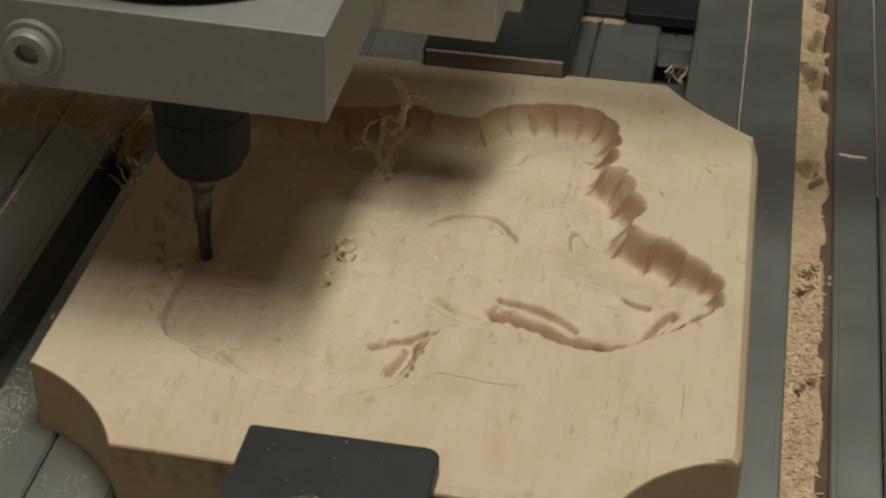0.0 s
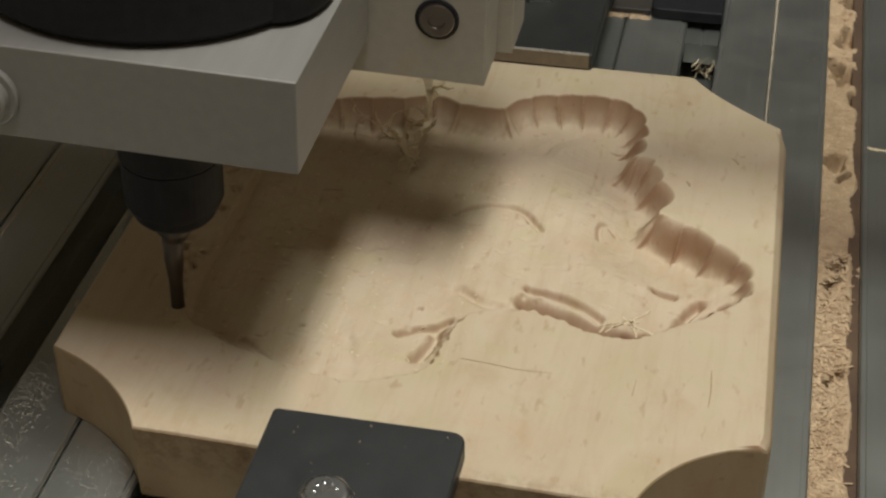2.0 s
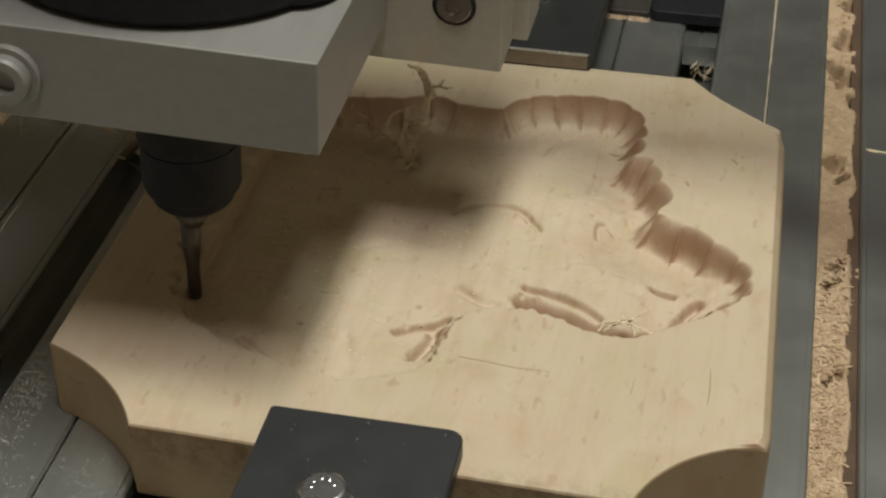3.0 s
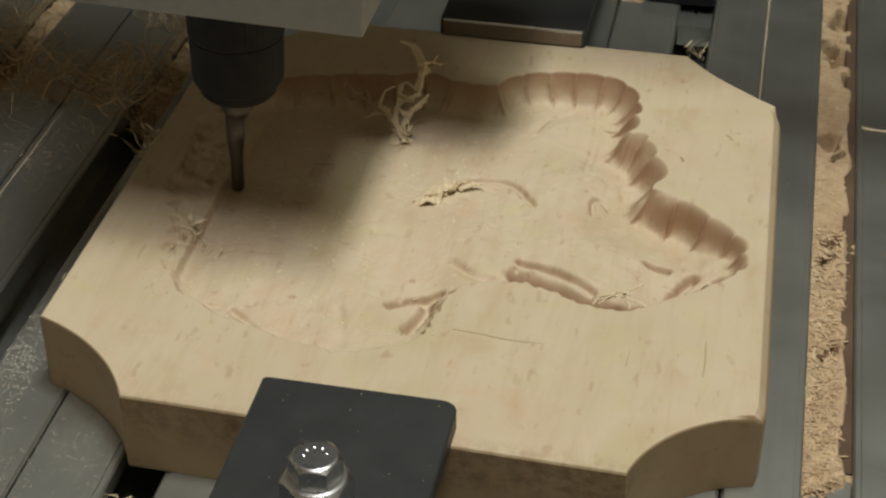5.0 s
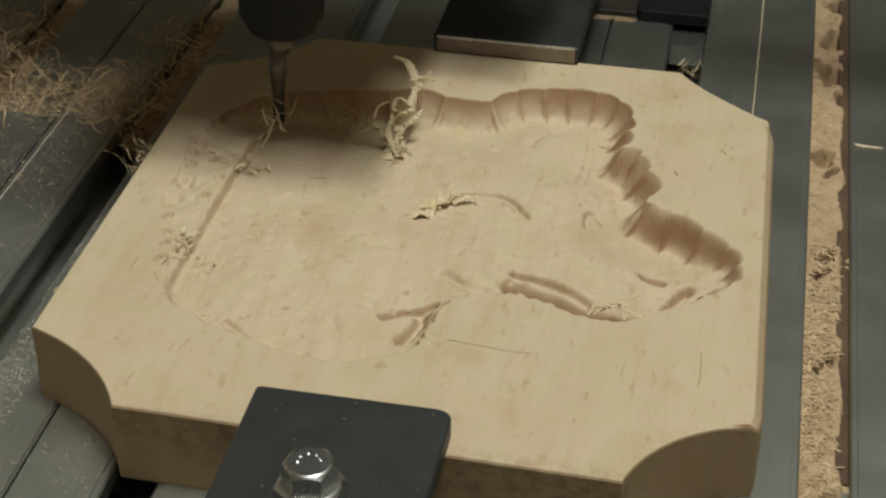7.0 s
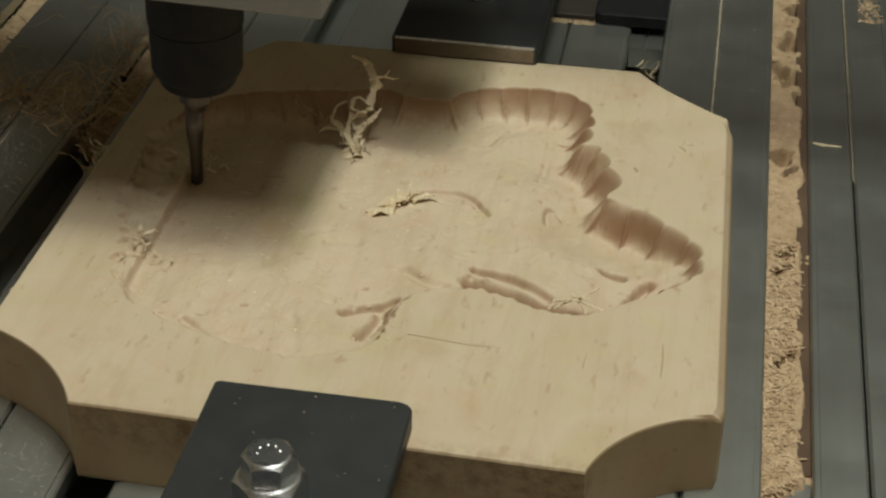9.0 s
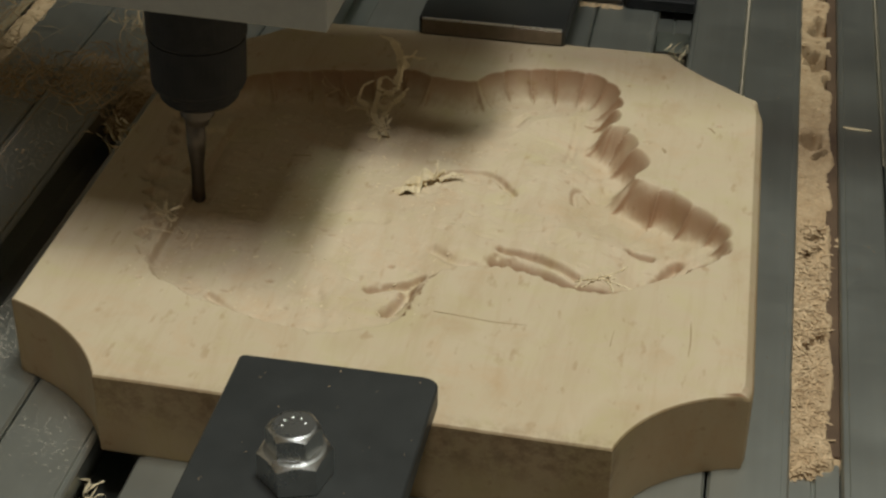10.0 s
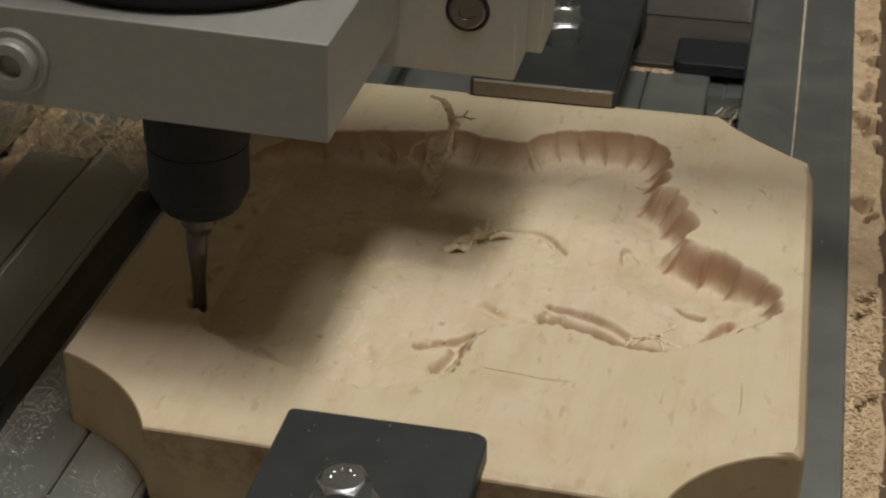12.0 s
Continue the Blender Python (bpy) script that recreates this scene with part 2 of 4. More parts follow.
def machine_table():
    table = tagged(empty("machine_table"), "grey slotted aluminium machine table dusted with sawdust", "machine table")
    joints = [27.5] + [(a + b) / 2 for a, b in zip(SLOTS, SLOTS[1:])] + [-28.6]
    for k, s in enumerate(SLOTS):
        r, l = joints[k] - 0.035, joints[k + 1] + 0.035
        c, d, cav = 0.08, 0.55, 1.25
        sec = [(l, -3.2), (r, -3.2), (r, -c), (r - c, 0), (s + HALF + 0.22, 0), (s + HALF + 0.20, -0.05), (s + HALF + 0.06, -0.05), (s + HALF, -0.10),
               (s + HALF, -d), (s + cav, -d), (s + cav, -2.0), (s - cav, -2.0), (s - cav, -d), (s - HALF, -d),
               (s - HALF, -0.10), (s - HALF - 0.06, -0.05), (s - HALF - 0.20, -0.05), (s - HALF - 0.22, 0), (l + c, 0), (l, -c)]
        part("profile", extruded(sec, Y0, Y1), TABLE, table)
    part("base", box((-26, -23, -90), (25, 59, -3.21), 0.5), PAINT, table, "plain painted machine base")
    return table


machine_table()


# ---- the carved board ----
W, L, R, H = 10.0, 22.0, 3.4, 2.5


def spline(points, per=10, closed=True):
    p = np.array(points, float)
    n = len(p)
    out = []
    for k in range(n if closed else n - 1):
        a, b, c, d = (p[(k + j) % n] if closed else p[min(max(k + j, 0), n - 1)] for j in (-1, 0, 1, 2))
        for t in np.linspace(0, 1, per, endpoint=False):
            out.append(0.5 * (2 * b + (c - a) * t + (2 * a - 5 * b + 4 * c - d) * t * t + (3 * b - a - 3 * c + d) * t ** 3))
    if not closed:
        out.append(p[-1])
    return np.array(out)


def distance_to(line, X, Y, closed=False):
    """Distance from each place to a polyline, and how far along it the nearest point lies."""
    best = np.full(X.shape, 1e9)
    along = np.zeros(X.shape)
    ends = list(zip(line, line[1:])) + ([(line[-1], line[0])] if closed else [])
    run = 0.0
    for a, b in ends:
        d = b - a
        ln = math.hypot(*d) + 1e-9
        t = np.clip(((X - a[0]) * d[0] + (Y - a[1]) * d[1]) / ln ** 2, 0, 1)
        q = (X - a[0] - t * d[0]) ** 2 + (Y - a[1] - t * d[1]) ** 2
        near = q < best
        best[near] = q[near]
        along[near] = (run + t * ln)[near]
        run += ln
    return np.sqrt(best), along


def inside(line, X, Y):
    c = np.zeros(X.shape, bool)
    for a, b in zip(line, np.roll(line, -1, axis=0)):
        cross = (a[1] > Y) != (b[1] > Y)
        c ^= cross & (X < (b[0] - a[0]) * (Y - a[1]) / (b[1] - a[1] + 1e-12) + a[0])
    return c


def smooth(x):
    x = np.clip(x, 0, 1)
    return x * x * (3 - 2 * x)


def waves(X, Y, count, lo, hi, seed):
    """Gentle random relief from a sum of sines."""
    rng = np.random.RandomState(seed)
    out = np.zeros(X.shape)
    for _ in range(count):
        a, f = rng.uniform(0, 2 * math.pi), rng.uniform(lo, hi)
        out += np.sin(2 * math.pi * f * (X * math.cos(a) + Y * math.sin(a)) + rng.uniform(0, 6.3)) / count ** 0.5
    return out


UPPER = [(-8.5, 10.8), (-8.8, 14.0), (-8.2, 16.2), (-7.0, 17.6), (-5.0, 18.3), (-3.0, 18.7), (-2.1, 19.0), (-1.0, 18.6), (0.2, 18.6), (0.9, 19.4),
         (2.5, 20.0), (3.9, 20.0), (4.7, 19.6), (5.2, 18.8), (5.3, 17.7), (5.2, 16.5), (5.7, 16.3), (6.1, 15.4), (6.5, 14.3), (6.3, 13.3)]
LOWER = [(7.5, 12.7), (8.5, 11.8), (9.2, 11.0), (9.35, 10.0), (9.0, 9.2), (8.2, 8.3), (7.3, 7.6), (6.0, 6.8), (4.8, 7.0), (3.8, 7.3), (2.9, 7.6),
         (2.0, 7.3), (1.2, 6.9), (0.9, 5.8), (0.7, 4.7), (0.1, 4.0), (-1.2, 3.5), (-2.8, 3.6), (-4.3, 4.1), (-5.8, 4.7), (-6.8, 5.6), (-7.4, 6.7), (-7.8, 8.7)]
STROKES = [  # carved lines as drawn on the flat top: points, depth, half width
    ([(-0.1, 12.1), (0.3, 12.5), (1.0, 12.8), (1.7, 12.7), (2.2, 12.2), (2.6, 11.7)], 0.15, 0.12),
    ([(4.5, 11.7), (4.4, 12.3), (4.6, 12.5), (5.0, 12.0)], 0.13, 0.11),
    ([(6.5, 9.15), (7.0, 8.95)], 0.30, 0.15),
    ([(5.9, 7.2), (6.7, 7.35), (7.4, 8.3), (7.8, 8.8)], 0.32, 0.17),
    ([(8.6, 9.2), (9.0, 9.35), (9.25, 9.6)], 0.28, 0.16),
    ([(-0.6, 5.8), (-0.2, 6.05), (0.35, 6.25), (0.7, 6.6)], 0.22, 0.13),
    ([(0.45, 6.05), (0.38, 5.5), (0.12, 4.85)], 0.34, 0.20),
    ([(-1.8, 9.25), (-0.9, 9.4)], 0.08, 0.2),
    ([(-2.4, 9.6), (-1.9, 9.9)], 0.06, 0.18),
    ([(1.9, 16.2), (2.3, 17.2), (3.0, 17.9)], 0.11, 0.15),
    ([(3.9, 14.4), (4.0, 15.7), (3.9, 17.0)], 0.09, 0.15),
    ([(2.8, 8.02), (3.8, 7.68), (4.8, 7.36), (5.7, 7.15)], 0.62, 0.30),
    ([(5.7, 7.15), (6.5, 7.5), (7.2, 7.95), (8.0, 8.55), (8.7, 9.2)], 0.36, 0.20),
    ([(2.75, 8.70), (3.6, 8.45), (4.4, 8.12), (5.0, 7.75)], 0.26, 0.15),
    ([(0.8, 8.1), (1.6, 7.65), (2.3, 7.7)], 0.18, 0.2),
    ([(-4.9, 4.6), (-4.3, 4.25), (-3.6, 3.9)], 0.14, 0.14),
    ([(-6.9, 5.6), (-6.2, 5.0), (-5.3, 4.75)], 0.10, 0.16),
    ([(-1.9, 5.2), (-1.6, 4.4), (-1.5, 3.8)], 0.07, 0.2),
]
PITS = [(-3.17, 3.97, 0.10), (5.43, 19.3, 0.10), (6.38, 15.6, 0.12), (8.6, 17.1, 0.10), (-6.3, 7.25, 0.14), (1.55, 18.3, 0.12), (1.75, 18.5, 0.10),
        (-0.23, 7.55, 0.09), (-3.39, 5.9, 0.10), (-5.2, 9.5, 0.09), (-4.2, 10.7, 0.16), (-6.9, 5.0, 0.07), (0.6, 16.9, 0.09), (-2.3, 12.6, 0.08)]
TORN = [(-8.42, 10.55, 0.30), (-8.20, 11.5, 0.24), (-8.08, 9.45, 0.15), (-7.80, 8.75, 0.13), (-7.62, 8.2, 0.20), (-7.54, 7.22, 0.20), (-7.37, 10.93, 0.14), (-7.25, 12.1, 0.17),
        (-8.70, 14.2, 0.26), (-8.50, 12.7, 0.18), (-7.28, 6.45, 0.16), (-7.75, 13.1, 0.12), (-7.2, 8.6, 0.10), (-7.3, 7.9, 0.09), (-8.62, 13.4, 0.15)]
CRACKS = [([(1.5, 5.02), (2.3, 4.95), (3.2, 4.85), (4.1, 4.88)], 0.028), ([(6.38, 4.2), (6.40, 4.6), (6.43, 5.1)], 0.03), ([(8.46, 4.3), (8.48, 5.0), (8.43, 5.9)], 0.045), ([(-4.6, 12.6), (-4.2, 12.72), (-3.9, 12.75)], 0.05),
          ([(8.25, 16.9), (8.4, 16.75), (8.5, 16.55)], 0.06), ([(6.9, 15.25), (7.0, 15.1), (7.02, 14.95)], 0.10)]


NOTCHES = [(-8.7, 13.2), (-8.5, 15.1), (-7.9, 16.5), (-6.6, 17.7), (-5.4, 18.2), (-4.3, 18.45), (-3.2, 18.65), (-2.2, 18.95), (-1.2, 18.65), (0.3, 18.7),
           (1.1, 19.5), (2.0, 19.85), (2.9, 20.0), (3.9, 20.0), (4.75, 19.5), (5.25, 18.5), (5.3, 17.6), (5.2, 16.5), (5.8, 16.1), (6.15, 15.2), (6.3, 13.3), (7.1, 12.85), (8.15, 12.1), (8.95, 11.3), (9.35, 10.4)]


def ground_form(X, Y):
    """The carved ground without its fine lines: height, and depth inside the outline."""
    line = spline(UPPER + LOWER, 7)
    d, u = distance_to(line, X, Y, True)
    s = np.where(inside(line, X, Y), d, -d)
    ridge = smooth(((0.5 * X + 0.85 * Y) - 7.6) / 5.0)
    s = s + (1 - ridge) * (0.05 * waves(X, Y, 12, 0.4, 1.2, 31) + 0.035 * waves(X, Y, 14, 1.5, 3.6, 32))
    # each pass of the round cutter leaves a facet on the steep flank, with a sharp crest between two
    q = np.array(NOTCHES)
    marks = np.sort(distance_to(line, q[:, :1], q[:, 1:], True)[1][:, 0])
    marks = np.concatenate([[-1.0], marks, marks[-1] + 1.1 * np.arange(1, 50)])
    cell = np.clip(np.searchsorted(marks, u, side="right") - 1, 0, len(marks) - 2)
    wide = marks[cell + 1] - marks[cell]
    f = (u - marks[cell]) / wide
    rim = np.minimum(f, 1 - f) * wide
    rng = np.random.RandomState(21)
    reach, sink, tail, lean = (rng.uniform(lo, hi, len(marks))[cell] for lo, hi in ((0.5, 1.0), (0.0, 1.0), (0.6, 1.3), (-0.25, 0.25)))
    sink = (sink - 0.5) * np.exp(-(np.maximum(s, 0) / 0.75) ** 2)
    scallop = 1 - np.abs(2 * f - 1) ** 2.6
    lobes = scallop * reach * ridge * np.clip(wide, 0, 1)
    crest = np.exp(-(rim / 0.06) ** 2) * ridge
    flank = smooth((X - 5.5) / 1.2) * smooth((14.2 - Y) / 1.2)
    ear = smooth((X - 4.2) / 1.0) * smooth((18.8 - Y) / 1.2) * (1 - flank) * ridge
    point = smooth((X - 7.2) / 2.3) * smooth((13 - Y) / 1.5)
    s = s + (0.13 + 0.02 * flank + 0.15 * ear) * lobes - 0.08 * ridge
    deep = 0.36 + (0.60 + 0.26 * flank + 0.12 * ear) * ridge * (1 + 0.22 * sink)
    deep = deep * (1 - 0.58 * point)
    wall = 0.38 + (0.24 + 0.25 * ear) * ridge + 0.12 * crest + 0.35 * ridge * lean * (f - 0.5)
    fade = np.where(s > 0, 1 - np.exp(-2.3 * np.maximum(s, 0) / wall), 0)
    run = s / ((0.72 + 0.10 * lobes + 0.10 * ear) * (1 - 0.45 * point) * (1 + 0.18 * crest) * (1 + 0.5 * sink))
    flat = 0.35 * smooth(run) + 0.65 * (np.clip(run, 0, 1) - 0.08 * np.sin(np.clip(run, 0, 1) * 2 * math.pi))
    down = fade + np.maximum(flank, np.maximum(0.8 * ear, 0.4 * ridge)) * (flat - fade)
    cups = ridge * (1 - 0.6 * flank) * (0.03 + 0.04 * sink) * smooth(rim / 0.30) * smooth(s / 0.3) * smooth((tail - s) / 0.5)
    rise = 1 - 0.55 * smooth((s - 0.6 - 0.3 * flank) / 3.2)
    z = -deep * down * rise - cups
    body = smooth(s / 0.6)
    z += body * (0.07 * waves(X, Y, 9, 0.12, 0.35, 3) + 0.016 * waves(X, Y, 14, 0.5, 1.4, 4) + 0.005 * waves(X, Y, 18, 1.6, 4.5, 6))
    return z, s, body


def settled(pts):
    """Line points drawn on the flat top, carried on to the sunken ground."""
    p = np.array(pts, float)
    z, _, _ = ground_form(p[:, :1], p[:, 1:2])
    p[:, 1] -= 1.25 * z[:, 0]
    return p


def relief(X, Y):
    """Height of the carved face over its flat top, in centimetres."""
    z, s, body = ground_form(X, Y)
    for pts, depth, half in STROKES:
        q, _ = distance_to(spline(settled(pts), 5, False), X, Y)
        z -= depth * np.exp(-(q / half) ** 2) * smooth((s + 0.05) / 0.15)
    for px, py, r in PITS:
        z -= 0.10 * np.exp(-((X - px) ** 2 + (1.3 * (Y - py)) ** 2) / (r * r))
    rng = np.random.RandomState(77)  # short tears where the cutter lifted the grain
    for _ in range(190):
        px, py, a, b = 8 - 15 * rng.uniform(0, 1) ** 0.7, rng.uniform(4, 18), rng.uniform(0.07, 0.28), rng.uniform(0.05, 0.10)
        near = np.maximum(np.abs(X - px) / (3 * a), np.abs(Y - py) / (3 * b)) < 1
        z[near] -= (body * 0.06)[near] * np.exp(-((X - px) / a) ** 2 - ((Y - py) / b) ** 2)[near] * rng.choice((1, 1, -0.7))
    # the strip left standing beyond the last pass of the cutter, torn along its outer side
    strip = smooth((-6.88 + 0.012 * (Y - 10) - X) / 0.16) * smooth((Y - 5.5) / 0.35) * smooth((15.6 - Y) / 1.5) * smooth((s + 0.10) / 0.12)
    lumps = np.tanh(2.0 * waves(X, Y, 10, 0.5, 1.2, 8)) + 0.5 * waves(X, Y, 12, 1.2, 3.0, 9)
    z += strip * (np.maximum(-0.05 + 0.035 * lumps, z) - z)
    for px, py, r in TORN:
        q = np.hypot(X - px + 0.07 * np.sin(9 * Y + px), 0.8 * (Y - py) + 0.06 * np.sin(11 * X)) / r
        z -= 0.20 * smooth((1.5 - q) / 1.3) * smooth((-6.8 - X) / 0.2)
    z += body * 0.002 * np.sin(2 * math.pi * X / 0.17)
    return z


def surface(x, y):
    """Height of the board's face at one place."""
    return H + float(relief(np.array([[x]], float), np.array([[y]], float))[0, 0])


def scoop(y, bow):
    """How far the concave corners take the sides in, at a distance y from the end."""
    sag = bow * 0.293 * R
    c = R * 2 ** 0.5
    rad = (c * c / 4 + sag * sag) / (2 * sag)
    mid = R / 2 + sag / 2 ** 0.5
    cx = mid - rad / 2 ** 0.5
    return np.where(y < R, cx + np.sqrt(np.maximum(rad ** 2 - (np.minimum(y, R) - cx) ** 2, 0)), 0.0)


def grain_streak(board, pts, width):
    """A dark streak of grain, a sliver set into the board's face."""
    line = spline(pts, 6, False)
    vs, fs, n = [], [], len(line)
    heights = H + relief(line[:, :1], line[:, 1:])[:, 0]
    for k, (x, y) in enumerate(line):
        d = line[min(k + 1, n - 1)] - line[max(k - 1, 0)]
        nx, ny = -d[1] / np.hypot(*d), d[0] / np.hypot(*d)
        w = width / 2 * math.sin(math.pi * (k + 0.25) / (n - 0.5)) ** 0.6
        z = heights[k]
        vs += [(x + sx * nx * w, y + sx * ny * w, z + dz) for sx, dz in ((-1, -0.03), (-1, 0.007), (1, 0.007), (1, -0.03))]
        if k:
            fs += [(4 * k + j - 4, 4 * k + j - 3, 4 * k + j + 1, 4 * k + j) for j in range(3)]
    me = bpy.data.meshes.new("grain_streak")
    me.from_pydata([tuple(c * CM for c in v) for v in vs], [], fs)
    me.update()
    ob = new("grain_streak", me)
    finish(ob, me, STREAK)
    ob.parent = board
    ob["label"] = "dark streak of grain"


def carved_board():
    nx, ny = 500, 540
    v = np.linspace(0, 1, ny)
    ys = 0.32 + (L - 0.32) * v
    near, far = (ys - 0.32) * 1.19, (L + 0.05 - ys) * 1.15
    left, right = -W + scoop(near, 0.50) + scoop(far, 0.45), W + 0.30 - 0.016 * ys - scoop(near, 0.68) - scoop(far, 0.30)
    right = right - 0.20 * np.exp(-((ys - 19.1) / 0.5) ** 2) - 0.10 * np.exp(-((ys - 3.2) / 0.25) ** 2)
    u = np.linspace(0, 1, nx)
    X = left[:, None] + (right - left)[:, None] * u[None, :]
    Y = np.repeat(ys[:, None], nx, 1)
    edge = np.minimum(np.minimum(X - left[:, None], right[:, None] - X), np.minimum(Y - 0.32, L - Y))
    Y = Y - 0.022 * X * (1 - v[:, None]) ** 4
    rnd = 0.09
    Z = H + relief(X, Y) - rnd * (1 - np.sqrt(np.clip(1 - (1 - np.clip(edge / rnd, 0, 1)) ** 2, 0, 1))) * 0.8
    Z -= np.clip(0.26 - (right[:, None] - X), 0, 1) * smooth((X - 5) / 3) * smooth((ys[:, None] - R + 0.6) / 0.6) * smooth((L - R + 0.6 - ys[:, None]) / 0.6)
    Z += 0.006 * waves(X, Y, 8, 0.1, 0.6, 12)
    top = np.stack([X, Y, Z], -1).reshape(-1, 3)
    idx = np.arange(nx * ny).reshape(ny, nx)
    quads = np.stack([idx[:-1, :-1], idx[:-1, 1:], idx[1:, 1:], idx[1:, :-1]], -1).reshape(-1, 4)
    loop = np.concatenate([idx[0, :-1], idx[:-1, -1], idx[-1, :0:-1], idx[:0:-1, 0]])
    n = len(loop)
    rings, base = [top], len(top)
    levels = (1.0, 0.6, 0.25, 0.03, 0.0)
    for f in levels:
        r = top[loop].copy()
        r[:, 2] *= f
        if f == 0:
            r[:, 0] *= 0.996
        rings.append(r)
    faces = quads.tolist()
    k = np.arange(n)
    for a in range(len(levels) - 1):
        o, p = base + a * n, base + (a + 1) * n
        faces += np.stack([o + k, p + k, p + (k + 1) % n, o + (k + 1) % n], -1).tolist()
    faces.append((base + (len(levels) - 1) * n + k)[::-1].tolist())
    me = bpy.data.meshes.new("carved_board")
    me.from_pydata((np.concatenate(rings) * CM).tolist(), [], faces)
    me.update()
    ob = new("carved_board", me)
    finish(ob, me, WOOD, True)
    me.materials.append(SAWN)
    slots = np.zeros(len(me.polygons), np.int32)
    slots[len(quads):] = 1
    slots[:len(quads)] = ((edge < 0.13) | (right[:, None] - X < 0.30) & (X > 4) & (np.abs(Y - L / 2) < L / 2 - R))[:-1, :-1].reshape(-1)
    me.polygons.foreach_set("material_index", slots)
    me.polygons[len(me.polygons) - 1].use_smooth = False
    for pts, width in CRACKS:
        grain_streak(ob, pts, width)
    return tagged(ob, "pale wooden plaque with scooped corners, half carved in relief", "wooden board")


carved_board()


# ---- clamps ----
def rounded(x0, y0, x1, y1, radii):
    """Outline of a plate with a radius at each corner, counter-clockwise from the first."""
    out = []
    for k, (cx, cy) in enumerate(((x0, y0), (x1, y0), (x1, y1), (x0, y1))):
        r = radii[k]
        mx, my = cx + (r if cx == x0 else -r), cy + (r if cy == y0 else -r)
        for j in range(6):
            a = math.pi * (1 + k / 2 + j / 10)
            out.append((mx + r * math.cos(a), my + r * math.sin(a)))
    return out


def slab(outline, z0, z1, bevel):
    """A plate of the given outline with broken top and bottom edges."""
    bm = bmesh.new()
    cx, cy = (sum(p[k] for p in outline) / len(outline) for k in (0, 1))
    rings = []
    for inset, z in ((bevel, z0), (0, z0 + bevel), (0, z1 - bevel), (bevel, z1)):
        rings.append([bm.verts.new((x - math.copysign(inset, x - cx), y - math.copysign(inset, y - cy), z)) for x, y in outline])
    n = len(outline)
    for a, b in zip(rings, rings[1:]):
        for k in range(n):
            bm.faces.new((a[k], a[(k + 1) % n], b[(k + 1) % n], b[k]))
    bm.faces.new(rings[0][::-1])
    bm.faces.new(rings[-1])
    return bm


def clamp(name, at, turn, label, length=13.0, bright=False, thick=0.6, corner=(0.1, 0.1, 0.42, 0.12)):
    c = tagged(empty(name, at), label, "clamp", "clamps holding the board")
    c.rotation_euler = (0, 0, turn)
    bar = part("bar", slab(rounded(-2.62, -length, 2.62, 0, corner), 0, thick, 0.05), STEEL, c)
    if bright:
        part("bright_edge", box((-2.5, -0.02, 0.05), (2.5, 0.012, thick - 0.09), 0.01, 1), EDGE, c, "ground steel edge")
        # bright zinc strip laid along the top edge as its highlight
        part("highlight_strip", box((-2.5, -0.06, thick - 0.085), (2.5, 0.012, thick + 0.008), 0.03, 2), ZINC, c, "bright strip standing for the edge's highlight")
    part("heel", box((-2.4, -length, -2.5), (2.4, -length + 2.0, 0), 0.08), STEEL, c)
    part("stud", turned([(0.4, -2.5), (0.4, 0)], 20), ZINC, c, at=(0, -4.3, 0))
    part("nut", hexagon(1.55, thick + 0.003, 1.45, 0.3, 0.09), ZINC, c, "zinc plated nut", False, at=(0, -4.3, 0))
    head = part("bolt_head", hexagon(1.14, 1.473, 2.08, 0.15, 0.06), ZINC, c, "zinc plated bolt head", False, at=(0, -4.3, 0))
    for k in range(5):
        a = 0.4 + 0.75 * k
        part("stamp", turned([(0.045, 2.09), (0.04, 2.12), (0.015, 2.13)], 10), ZINC, head, at=(0.27 * math.cos(a), 0.27 * math.sin(a), 0))
    return c


clamp("front_clamp", (-0.22, 1.35, 2.51), 0.0, "blackened steel clamp bar with zinc bolt, gripping the board")
clamp("rear_clamp", (0.32, 21.72, 2.51), math.pi, "blackened steel clamp bar with a bright front edge", 13, True, 0.66, (0.1, 0.1, 0.1, 0.1))


